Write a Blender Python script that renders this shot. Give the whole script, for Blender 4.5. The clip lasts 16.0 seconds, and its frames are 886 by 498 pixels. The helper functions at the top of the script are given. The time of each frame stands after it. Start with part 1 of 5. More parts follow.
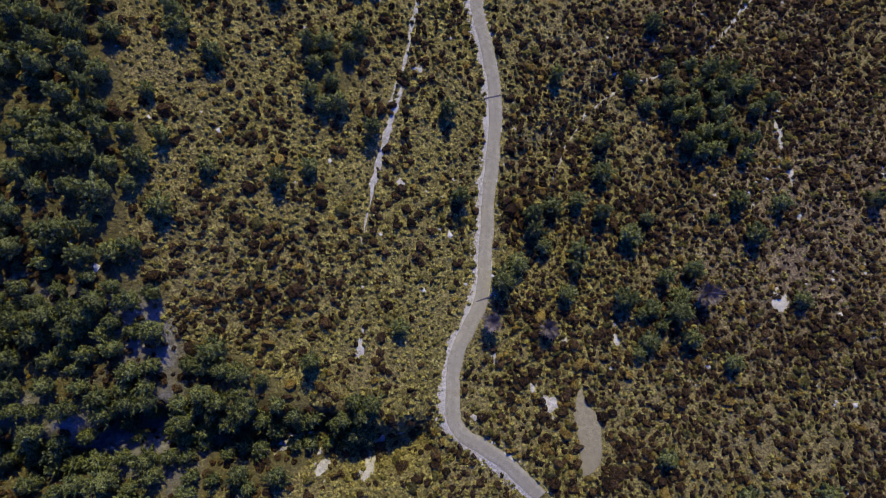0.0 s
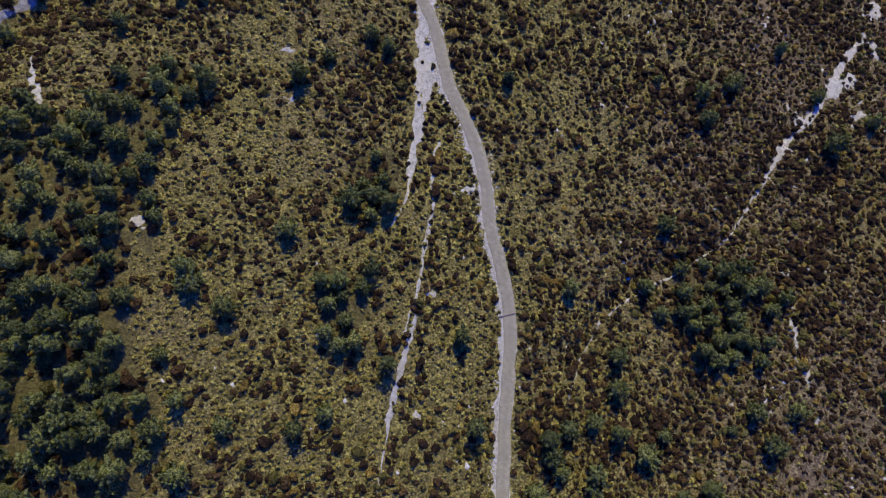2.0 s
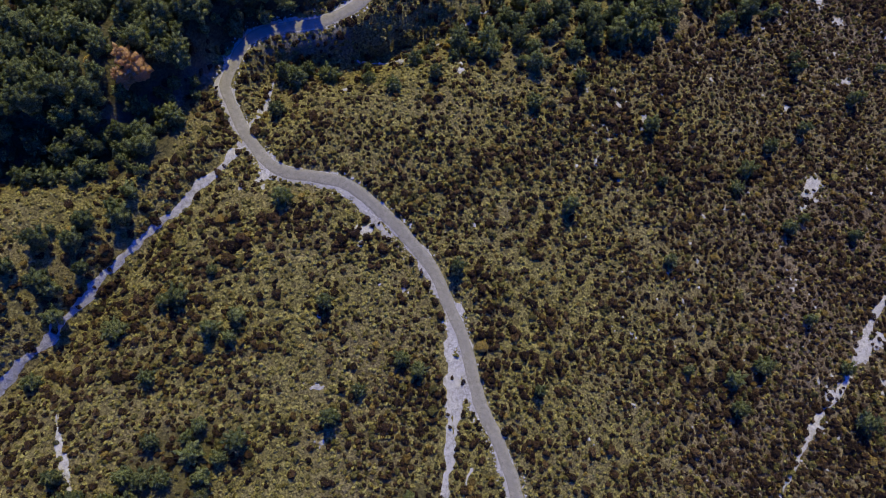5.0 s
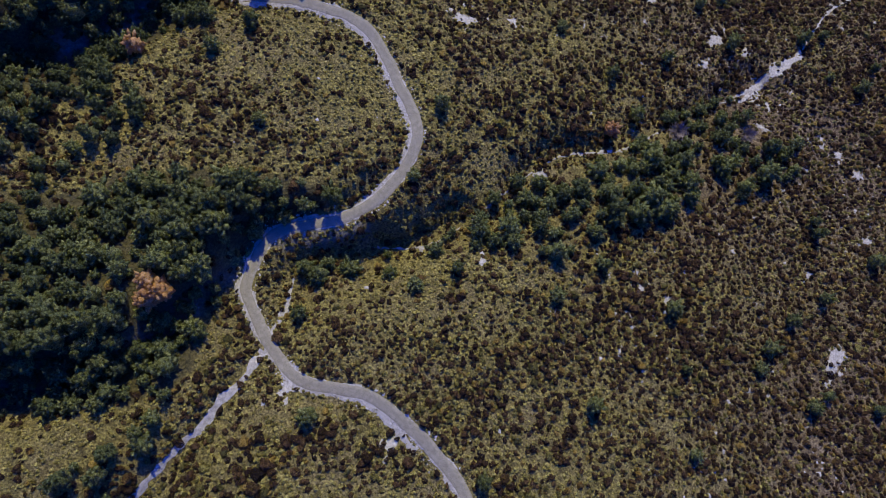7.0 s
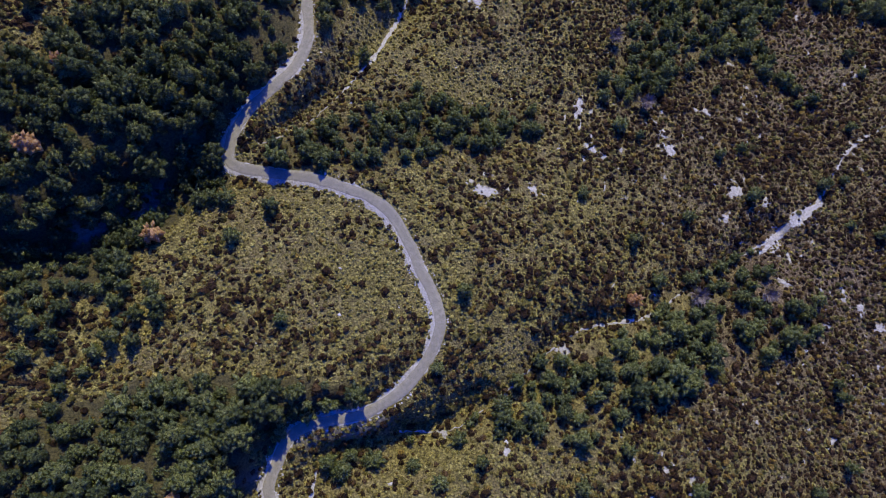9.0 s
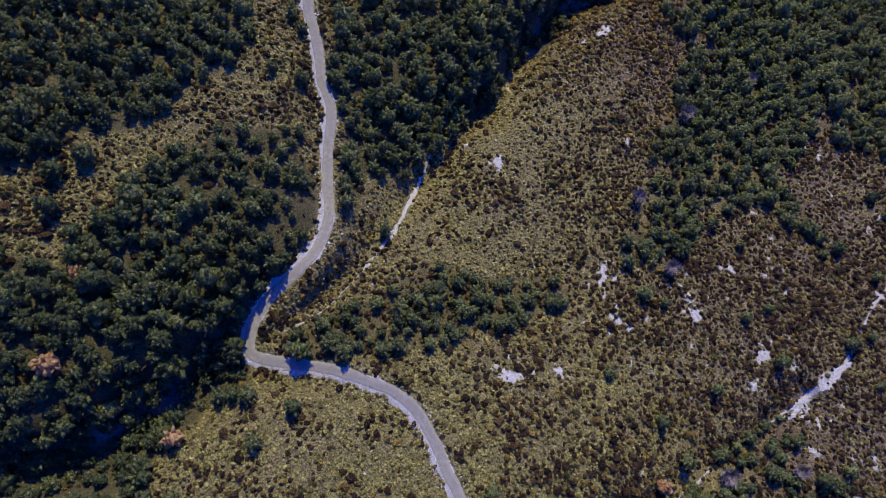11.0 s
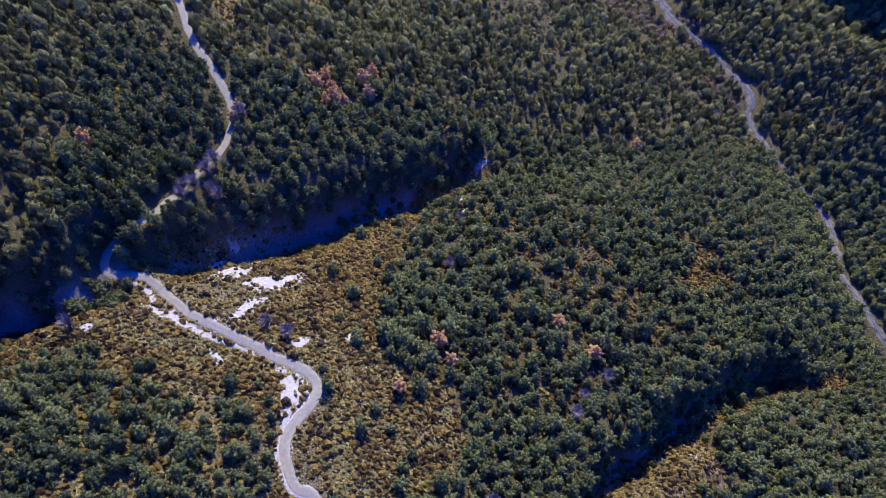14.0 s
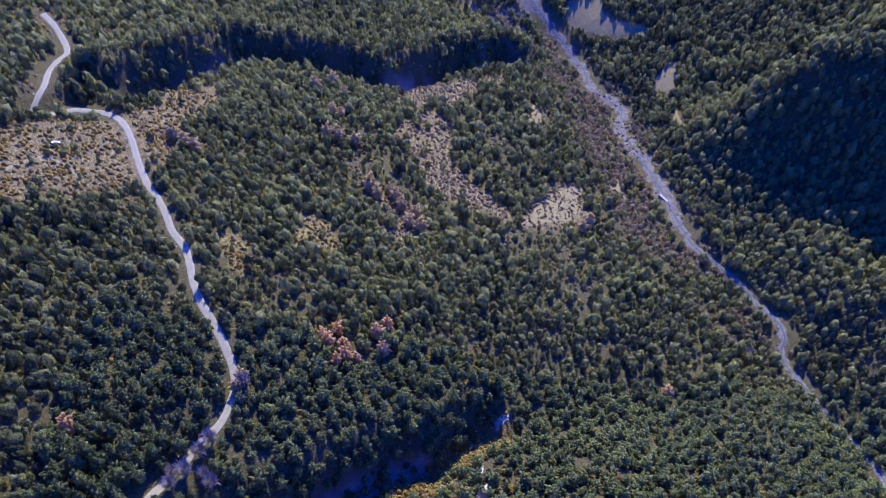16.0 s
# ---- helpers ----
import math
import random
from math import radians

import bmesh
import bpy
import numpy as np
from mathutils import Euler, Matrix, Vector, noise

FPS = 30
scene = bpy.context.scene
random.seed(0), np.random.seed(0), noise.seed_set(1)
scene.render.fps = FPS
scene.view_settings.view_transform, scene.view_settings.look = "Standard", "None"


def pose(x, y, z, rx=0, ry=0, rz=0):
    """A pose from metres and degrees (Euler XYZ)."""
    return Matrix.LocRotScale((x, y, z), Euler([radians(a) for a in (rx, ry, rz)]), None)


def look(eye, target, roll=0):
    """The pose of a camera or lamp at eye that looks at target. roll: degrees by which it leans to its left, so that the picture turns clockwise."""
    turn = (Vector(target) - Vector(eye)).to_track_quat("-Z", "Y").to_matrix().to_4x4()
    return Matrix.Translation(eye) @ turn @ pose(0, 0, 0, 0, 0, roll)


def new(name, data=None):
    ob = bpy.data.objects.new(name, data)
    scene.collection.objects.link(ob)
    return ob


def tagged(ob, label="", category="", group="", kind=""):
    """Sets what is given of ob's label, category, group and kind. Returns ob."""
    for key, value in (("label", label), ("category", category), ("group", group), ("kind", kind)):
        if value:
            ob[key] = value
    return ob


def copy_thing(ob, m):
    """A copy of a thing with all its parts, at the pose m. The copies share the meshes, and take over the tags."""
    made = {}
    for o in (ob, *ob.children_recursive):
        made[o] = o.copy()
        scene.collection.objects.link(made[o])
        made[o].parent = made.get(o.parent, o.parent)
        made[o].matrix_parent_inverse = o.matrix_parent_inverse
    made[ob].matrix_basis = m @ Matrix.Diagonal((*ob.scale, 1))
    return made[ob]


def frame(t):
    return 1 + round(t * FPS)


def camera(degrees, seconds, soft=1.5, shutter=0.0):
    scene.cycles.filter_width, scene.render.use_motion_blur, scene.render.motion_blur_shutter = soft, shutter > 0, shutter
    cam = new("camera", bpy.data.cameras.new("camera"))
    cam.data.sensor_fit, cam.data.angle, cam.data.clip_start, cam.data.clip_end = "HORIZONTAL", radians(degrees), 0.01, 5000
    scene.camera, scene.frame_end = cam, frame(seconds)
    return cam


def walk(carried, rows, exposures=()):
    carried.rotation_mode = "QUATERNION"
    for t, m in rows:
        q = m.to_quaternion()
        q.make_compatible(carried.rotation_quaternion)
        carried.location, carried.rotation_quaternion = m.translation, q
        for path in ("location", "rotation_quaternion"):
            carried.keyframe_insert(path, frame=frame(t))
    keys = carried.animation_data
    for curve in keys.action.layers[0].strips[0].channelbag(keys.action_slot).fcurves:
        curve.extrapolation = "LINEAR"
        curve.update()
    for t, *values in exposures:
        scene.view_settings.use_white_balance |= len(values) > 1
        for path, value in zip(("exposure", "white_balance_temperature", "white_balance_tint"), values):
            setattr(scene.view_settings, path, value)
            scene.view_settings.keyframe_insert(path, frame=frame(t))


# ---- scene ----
cam = camera(61.4, 16.0, soft=0.45)
METRES, EYE, TILT, LEAN, TURN = 320.0, 130.0, -87.6, 0.9, 0.0
ROWS = [
    (0.0, 0.0, 0.0, 0.0, 0.0, 0.0, -0.0),
    (0.5, -0.0022, 0.001, 0.031, -0.06, 0.03, 0.24),
    (1.0, -0.0047, 0.0022, 0.0623, -0.16, 0.02, 0.47),
    (1.5, -0.007, 0.0037, 0.0938, -0.18, -0.01, 0.71),
    (2.0, -0.0094, 0.0047, 0.1252, -0.3, -0.08, 0.92),
    (2.5, -0.0116, 0.0059, 0.1568, -0.39, -0.2, 1.06),
    (3.0, -0.0143, 0.0076, 0.1886, -0.49, -0.34, 1.2),
    (3.5, -0.0171, 0.0086, 0.2198, -0.59, -0.43, 1.35),
    (4.0, -0.0198, 0.01, 0.2515, -0.61, -0.57, 1.5),
    (6.5, -0.032, 0.0169, 0.4068, -0.53, -0.11, 2.23),
    (7.0, -0.0347, 0.0183, 0.4383, -0.58, -0.12, 2.37),
    (7.5, -0.0374, 0.02, 0.4699, -0.59, -0.15, 2.48),
    (8.0, -0.0399, 0.021, 0.5012, -0.62, -0.17, 2.57),
    (8.5, -0.0423, 0.0223, 0.5327, -0.63, -0.2, 2.65),
    (11.0, -0.0536, 0.034, 0.6832, -0.49, 0.82, 3.14),
    (11.5, -0.0573, 0.0338, 0.718, -0.68, 7.23, 3.1),
    (12.0, -0.0601, 0.0332, 0.7461, -0.7, 10.17, 3.19),
    (12.5, -0.063, 0.0325, 0.7753, -0.78, 13.09, 3.22),
    (13.0, -0.0653, 0.0336, 0.8058, -0.79, 15.99, 3.22),
    (13.5, -0.0681, 0.0356, 0.837, -0.82, 18.91, 3.2),
    (14.0, -0.0707, 0.0367, 0.8678, -0.91, 21.85, 3.15),
    (14.5, -0.0735, 0.038, 0.8995, -0.97, 24.83, 3.05),
    (15.0, -0.0764, 0.0396, 0.9313, -0.99, 27.78, 2.89),
    (15.5, -0.0795, 0.0406, 0.9631, -1.07, 30.65, 2.76),
    (16.0, -0.0823, 0.042, 0.9953, -1.09, 33.58, 2.58),
]
walk(cam, [(t, pose(0, 0, EYE, TILT, LEAN, TURN) @ pose(METRES * x, METRES * y, METRES * z, 90 + pitch, roll, yaw)) for t, x, y, z, yaw, pitch, roll in ROWS],
     exposures=[(0.0, 1.15, 7100, -5), (4.0, 1.06, 6700, -3), (6.5, 1.01, 6400, 0), (8.5, 1.14, 6100, 3), (11.0, 1.22, 5950, 8), (13.0, 1.77, 5800, 13), (15.0, 1.96, 5550, 13), (16.0, 2.12, 5350, 13)])

# ---------------------------------------------------------------- light
SUN_AZ, SUN_EL = 9.0, 45.0          # degrees right of the flight line, degrees over the horizon
world = bpy.data.worlds.new("sky")
scene.world = world
world.use_nodes = True
wn = world.node_tree.nodes
sky = wn.new("ShaderNodeTexSky")
sky.sky_type, sky.sun_disc = "NISHITA", False
sky.sun_elevation, sky.sun_rotation = radians(SUN_EL), radians(SUN_AZ)
sky.altitude, sky.ozone_density = 1200, 9.0
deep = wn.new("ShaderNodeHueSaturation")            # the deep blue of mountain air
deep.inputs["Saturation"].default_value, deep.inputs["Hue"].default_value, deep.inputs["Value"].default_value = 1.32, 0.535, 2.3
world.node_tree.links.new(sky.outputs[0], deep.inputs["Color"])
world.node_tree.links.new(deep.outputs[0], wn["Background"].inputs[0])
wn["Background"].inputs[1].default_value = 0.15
sun = new("sun", bpy.data.lights.new("sun", "SUN"))
sun.data.energy, sun.data.angle, sun.data.color = 2.9, radians(0.5), (1.0, 0.86, 0.58)
az, el = radians(SUN_AZ), radians(SUN_EL)
sun.matrix_world = look((0, 0, 400), (-math.sin(az) * math.cos(el), -math.cos(az) * math.cos(el), 400 - math.sin(el)))

# ---------------------------------------------------------------- the form of the land
RIVER = [(165, 150), (162, 260), (150, 340), (142.8, 371.2), (139.8, 379.7), (141.2, 390.5), (143.7, 401.3), (142.8, 411.1), (139.9, 417), (133, 432), (124.4, 459.1), (127.8, 469.1), (127.7, 477.2), (124.1, 486.8), (118.4, 500.4), (111, 510.8), (103.1, 522.3), (100.4, 533.1), (98.3, 546.7), (96.1, 565.8), (93, 582.8), (89.4, 600.1), (86.9, 616.7), (90.9, 628.8), (86.7, 640.1), (77.8, 654.9), (75.9, 674.1), (68.2, 694.5), (60.9, 708.8), (54.9, 722.3), (38, 755), (-10, 800)]
RAVINES = [
    ([(-110, -28), (-60, -26), (-25, -25), (0, -26)], 8),
    ([(-110, 60), (-81, 85), (-65, 105), (-47, 126), (-40, 142), (-27, 147), (-5, 153), (15, 167), (69, 186), (110, 205)], 11),
    ([(-110, 118), (-75, 124), (-54, 140), (-42, 144)], 9),
    ([(-130, 178), (-88, 190), (-60, 207), (-46, 217), (-23, 245), (-6, 266), (11, 286), (22, 299), (50, 316), (92, 334), (148, 345)], 18),
    ([(-160, 335), (-123, 348), (-103, 362), (-72, 374), (-26, 398), (0, 415), (39, 429), (80, 445), (125, 460)], 22),
    ([(-210, 505), (-174, 518), (-149, 556), (-111, 617), (-36, 617), (28, 667), (60, 690)], 20),
]
RAVINE_DEPTH = [(0.04, -0.09), (-13.82, 2.35), (-6.67, -1.92), (-10.24, -7.99), (-33.51, -2.01), (-1.19, 0.73)]
SLOPE = [-65.78, -93.56, -0.74, 11.5, -52.77, -0.73, 22.74, 4.98, 10.11, 4.02]
BANK, BED = (12.78, -13.78)
HILLS = [(200.0, 760.0, -5.9, 90.0), (2.0, 436.0, -4.9, 28.0), (-82.0, 171.0, -4.6, 28.0), (72.0, 274.0, -3.8, 42.0), (107.0, 357.0, 4.3, 18.0), (-73.0, 343.0, -3.5, 42.0), (60.0, 790.0, -4.2, 90.0), (100.0, 417.0, 3.7, 18.0), (155.0, 393.0, -3.5, 28.0), (5.0, -2.0, -2.9, 42.0), (81.0, 317.0, -3.2, 28.0), (38.0, 443.0, -3.0, 42.0), (-58.0, 39.0, 2.2, 28.0), (250.0, 700.0, -3.0, 90.0), (-30.0, 790.0, -3.0, 90.0), (95.0, 252.0, -2.2, 42.0), (-74.0, 467.0, 2.4, 42.0), (4.0, 179.0, 2.0, 28.0), (-82.0, 114.0, -1.7, 28.0), (-80.0, 185.0, -2.0, 18.0)]
HILLS_SOUTH = [(-10, -20, -2.6, 30), (-60, 10, 2.1, 14), (10, 20, -1.9, 45), (-60, 30, 2.3, 30), (-20, 110, -2.3, 20), (-70, 130, 1.5, 30), (10, 150, 1.2, 45), (-80, 160, -3.8, 20), (-90, 160, -3.9, 14), (20, 170, 2.6, 14), (0, 220, -4.7, 14), (-30, 230, 3.1, 14), (10, 230, -2, 30), (60, 250, -1.1, 45), (-100, 260, -1, 70), (-40, 260, -2.1, 14)]
HILLS_MIDDLE = [(60, 270, -2.5, 30), (10, 280, 4.8, 20), (60, 290, -2.1, 20), (-50, 320, 1.2, 20), (60, 330, 7.7, 30), (-90, 330, -3.2, 20), (-120, 350, 9.6, 14), (-100, 360, 7.6, 20), (10, 370, 2.5, 45), (-80, 370, 5, 14), (150, 370, -2.6, 20), (70, 370, -2.2, 20), (110, 380, 8.2, 20), (-130, 380, -2.8, 14), (60, 390, -2.5, 30), (-90, 390, -2.8, 14)]
HILLS_NORTH = [(-160, 544, -11, 9.5), (-90, 400, -1.4, 30), (0, 400, 5.5, 14), (160, 410, -4.9, 30), (110, 410, 3.8, 30), (-120, 440, 3.7, 20), (-20, 440, 3.2, 14), (170, 440, -5.4, 20), (50, 450, -2.5, 45), (140, 450, 3, 14), (160, 460, -4.8, 14), (170, 470, -4.9, 20), (130, 470, 3.4, 14), (130, 500, -3.5, 20), (-100, 510, 3.1, 70), (160, 520, 6.3, 20), (130, 520, -2.1, 14), (150, 530, 3.3, 14), (120, 570, 4.4, 70)]
# where the bank on the sunny side stands steep: line, depth, width of the steep side
SCARPS_NEAR = [
    ([(-110, -26), (-60, -24.5), (-25, -25), (-6, -26.5)], 7.0, 2.8, 4),
    ([(-90, 78), (-81, 86), (-65, 107), (-49, 127)], 0.6, 2.0, 5),
    ([(-110, 120), (-75, 126), (-56, 140), (-42, 150), (-27, 151)], 6.0, 4.2, 10),
    ([(-27, 148), (-5, 154), (15, 168), (69, 187)], 3.0, 2.8, 9),
]
SCARPS_FAR = [
    ([(15, 24), (28, 36), (52, 49), (68, 68)], 1.6, 2.0, 5),
    ([(-130, 182), (-88, 194), (-62, 208)], 7.5, 4.5, 7),
    ([(-54, 213), (-46, 219), (-23, 245), (-10, 262)], 3.0, 3.0, 5),
    ([(-6, 268), (11, 288), (22, 301), (50, 318), (92, 336)], 11.0, 4.5, 7),
    ([(-160, 340), (-123, 353), (-103, 367), (-72, 381), (-26, 405), (-8, 418)], 12.5, 5.5, 6),
    ([(-146, 566), (-111, 622), (-36, 623), (28, 673)], 20.0, 6.0, 7),
]
SCARPS = SCARPS_NEAR + SCARPS_FAR
FITRIV = np.array([(165, 150), (160, 250), (141, 361), (137, 389), (134, 415), (126, 462), (98, 521), (91, 579), (88, 627), (67, 684), (30, 720), (-30, 790)], float)


def along(x, y, path):
    """Distance from a line in plan, and how far along it (0 to 1)."""
    path = np.array(path, float)
    best, s_at, s0 = np.full(np.shape(x), 1e9), np.zeros(np.shape(x)), 0.0
    for a, b in zip(path[:-1], path[1:]):
        d = b - a
        size = np.hypot(*d)
        u = np.clip(((x - a[0]) * d[0] + (y - a[1]) * d[1]) / size ** 2, 0, 1)
        q = np.hypot(x - a[0] - u * d[0], y - a[1] - u * d[1])
        s_at = np.where(q < best, s0 + u * size, s_at)
        best = np.minimum(best, q)
        s0 += size
    return best, s_at / s0


def vnoise(x, y, size, seed=0):
    """Smooth value noise in plan, 0 to 1."""
    x, y = np.asarray(x, float) / size, np.asarray(y, float) / size
    ix, iy = np.floor(x), np.floor(y)
    fx, fy = x - ix, y - iy
    fx, fy = fx * fx * (3 - 2 * fx), fy * fy * (3 - 2 * fy)

    def h(a, b):
        v = np.sin(a * 127.1 + b * 311.7 + seed * 74.7) * 43758.5453
        return v - np.floor(v)
    return (h(ix, iy) * (1 - fx) + h(ix + 1, iy) * fx) * (1 - fy) + (h(ix, iy + 1) * (1 - fx) + h(ix + 1, iy + 1) * fx) * fy


def inside(x, y, poly, rough=2.5):
    """Whether plan points lie in a patch with an uneven outline."""
    x = np.asarray(x, float) + (vnoise(x, y, 7, 3) - 0.5) * 2 * rough
    y = np.asarray(y, float) + (vnoise(x, y, 7, 5) - 0.5) * 2 * rough
    hit = np.zeros(x.shape, bool)
    for (x0, y0), (x1, y1) in zip(poly, poly[1:] + poly[:1]):
        cross = (y0 > y) != (y1 > y)
        hit ^= cross & (x < (x1 - x0) * (y - y0) / ((y1 - y0) or 1e-9) + x0)
    return hit


def smooth_line(points, step=1.0):
    """A Catmull-Rom line through plan points, at even steps."""
    p = np.array([points[0]] + list(points) + [points[-1]], float)
    out = []
    for i in range(1, len(p) - 2):
        n = max(2, int(np.hypot(*(p[i + 1] - p[i])) / step))
        for u in np.linspace(0, 1, n, endpoint=False):
            out.append(0.5 * (2 * p[i] + (p[i + 1] - p[i - 1]) * u + (2 * p[i - 1] - 5 * p[i] + 4 * p[i + 1] - p[i + 2]) * u * u + (3 * p[i] - p[i - 1] - 3 * p[i + 1] + p[i + 2]) * u ** 3))
    out.append(p[-2])
    return np.array(out)


def land(x, y):
    x, y = np.asarray(x, float), np.asarray(y, float)
    xc, yc = np.clip(x, -230, 290), np.clip(y, -70, 800)
    u, v = xc / 150, (yc - 300) / 350
    z = sum(k * u ** i * v ** j for k, (i, j) in zip(SLOPE, [(i, j) for i in range(4) for j in range(4 - i)]))
    d = xc - np.interp(yc, FITRIV[:, 1], FITRIV[:, 0])
    z = z + BANK * np.maximum(0, d) / 50 + BED * np.exp(-(d / 35) ** 2)
    for (path, width), (d0, d1) in zip(RAVINES, RAVINE_DEPTH):
        q, s = along(xc, yc, path)
        z = z + np.exp(-(q / width) ** 1.5) * (d0 * (1 - s) + d1 * s)
    for path, cut, steep, slack in SCARPS:
        wavy = yc + 5 * (vnoise(x, y, 12, 23) - 0.5) + 2.5 * (vnoise(x, y, 5, 24) - 0.5)
        q, s = along(xc, wavy, path)
        side = np.sign(wavy - np.interp(xc, [p[0] for p in path], [p[1] for p in path]))
        wide = np.where(side > 0, steep, slack) * (0.8 + 0.4 * vnoise(x, y, 9, 21))
        z = z - cut * (0.7 + 0.6 * vnoise(x, y, 15, 22)) * np.exp(-(q / wide) ** 2)
        z = z + max(0.0, 0.6 * cut - 2.8) * np.exp(-((side * q - 2.2 * steep) / (1.3 * steep)) ** 2)
    for a, b, h, r in HILLS + HILLS_SOUTH + HILLS_MIDDLE + HILLS_NORTH:
        z = z + h * np.exp(-((xc - a) ** 2 + (yc - b) ** 2) / r ** 2)
    far = np.hypot(x - xc, y - yc)
    z = z + 0.32 * far * (0.5 + vnoise(x, y, 300, 1)) + np.minimum(far, 200) * 0.25 * (vnoise(x, y, 120, 2) - 0.5)
    # small knolls, and the side spurs of the far valley wall
    z = z + 1.1 * (vnoise(x, y, 17, 8) - 0.5) + 0.5 * (vnoise(x, y, 6, 9) - 0.5)
    wall = np.clip((x - np.interp(y, FITRIV[:, 1], FITRIV[:, 0]) - 16) / 50, 0, 1) * np.clip((y - 400) / 60, 0, 1) * np.clip((640 - y) / 50, 0, 1)
    return z + wall * 31 * (0.62 + np.sin((y + 0.55 * x) / 19 + 3.3 + 3 * vnoise(x, y, 80, 4)))


ROAD = [(13.8, -35.3), (11.5, -32.8), (9.2, -30.6), (6.9, -28.8), (4.2, -27.2), (1.9, -26), (0.1, -24.1), (-0.5, -21.4), (-0.5, -18.2), (-0.2, -14.5), (0.7, -11.3), (2.4, -8), (4, -5), (4.7, -2.3), (5.1, 0.6), (5.3, 4.5), (5.6, 8.5), (5.8, 13.6), (6.4, 18.8), (6.9, 24), (7.3, 28.8), (7.3, 32.5), (7, 36.8), (6.3, 40.6), (5.4, 44.5), (4.4, 48.3), (4, 52.2), (3.7, 57.3), (3, 61.4), (1.3, 66.7), (-0.2, 70.9), (-1.9, 74.1), (-3.2, 77.9), (-4.1, 82.2), (-5, 86.6), (-6.5, 91.5), (-8, 94.9), (-9.9, 100), (-12, 103.4), (-14.7, 106.8), (-17.9, 110.7), (-21.1, 113.9), (-24.3, 116.7), (-28.1, 119), (-33, 120.2), (-38.6, 121.4), (-42.1, 123.4), (-43.5, 124.9)]
ROAD_MID = [(-43.5, 124.9), (-44.4, 126), (-46.7, 129.2), (-48.8, 132.9), (-50.8, 137.3), (-51.6, 140.2), (-50.9, 143), (-49.8, 145.5), (-48.6, 148), (-46.1, 150.8), (-42.1, 152.2), (-37.5, 152.7), (-32.9, 153.4), (-28.3, 155.4), (-24.2, 158.1), (-20.6, 161.9), (-17.9, 165.7), (-16.4, 169.9), (-16.6, 173.6), (-17.8, 177.4), (-19.9, 182), (-21.7, 186.6), (-23.8, 191.2), (-26.4, 195), (-30.1, 198.2), (-33.8, 199.8), (-40.9, 202.6), (-46.1, 203.9), (-52.6, 205.1), (-57.7, 206.2), (-60.6, 207.4), (-61.3, 209.8), (-60.3, 213.8), (-58.4, 217), (-55.8, 220.4), (-52.6, 223.1), (-49.6, 225.8), (-47, 228.6), (-45.1, 232), (-44, 234.9), (-43.4, 238.8), (-43.9, 245.4), (-43.8, 252.2), (-42.8, 259.6), (-43, 264.4), (-44.6, 270), (-45.1, 275.6), (-45.9, 281.3), (-47.3, 287.2)]
ROAD_FAR = [(-47.3, 287.2), (-47.4, 290.6), (-49.5, 295.3), (-52, 298.6), (-55.6, 300), (-57.4, 303.8), (-58.8, 308.9), (-58.3, 313.1), (-56.3, 316.6), (-53.6, 320.1), (-51.8, 324.6), (-53.9, 328.5), (-58.7, 331.8), (-64.2, 334.5), (-69.7, 338.1), (-75.4, 341.3), (-81.1, 344.6), (-87.2, 348.4), (-93.2, 353.4), (-101.3, 361.1), (-106.8, 362.8), (-110.3, 362.9), (-113.8, 364.3), (-113.5, 368.6), (-109.2, 372.7), (-101.7, 378.2), (-96.3, 386), (-89.6, 397.8), (-85.5, 403.7)]
ROAD_TOP = [(-82.9, 410.8), (-82.3, 418.6), (-84.9, 426.4), (-88.9, 433.9), (-92.8, 440.5), (-95.6, 444.8), (-98.9, 452.2), (-101.6, 460.4), (-104.8, 467.9), (-109.8, 474.6), (-114.1, 484), (-119.3, 492.7), (-124.4, 500.4), (-129.9, 512.1), (-134.4, 522.7), (-138.8, 531.4), (-143.7, 538.5), (-149, 543.5), (-156, 545.5), (-164, 544), (-170, 539), (-173.5, 536), (-174.6, 539), (-173.8, 545), (-173.5, 552.1), (-176, 564.5), (-175.4, 573.7), (-174.7, 582), (-185.4, 600.7), (-194.1, 611.1)]
road_line = smooth_line(ROAD + ROAD_MID[1:] + ROAD_FAR[1:] + ROAD_TOP, 1.2)

# the ground's grid: fine under the flight, coarse towards the horizon
def spread(lo, hi, step, reach, grow=1.22):
    core = list(np.arange(lo, hi, step))
    a, b, s = [], [], step
    while not a or a[-1] > lo - reach:
        s *= grow
        a.append((a[-1] if a else lo) - s)
        b.append((b[-1] if b else core[-1]) + s)
    return np.array(a[::-1] + core + b)


GX = spread(-115, 130, 1.7, 2400, 1.05)
GX = np.concatenate([GX[(GX > -115) & (GX < 130)], np.arange(131, 240, 3.0), -np.arange(116, 215, 3.0), 240 + 3 * (1.2 ** np.arange(28) - 1) / 0.2, -215 - 3 * (1.2 ** np.arange(28) - 1) / 0.2])
GX = np.unique(np.round(GX, 2))
GY = np.concatenate([np.arange(-60, 345, 1.7), np.arange(345, 780, 3.0), 781 + 3 * (1.2 ** np.arange(28) - 1) / 0.2, -62 - 3 * (1.2 ** np.arange(28) - 1) / 0.2])
GY = np.unique(np.round(GY, 2))
MX, MY = np.meshgrid(GX, GY)
GZ = land(MX, MY)
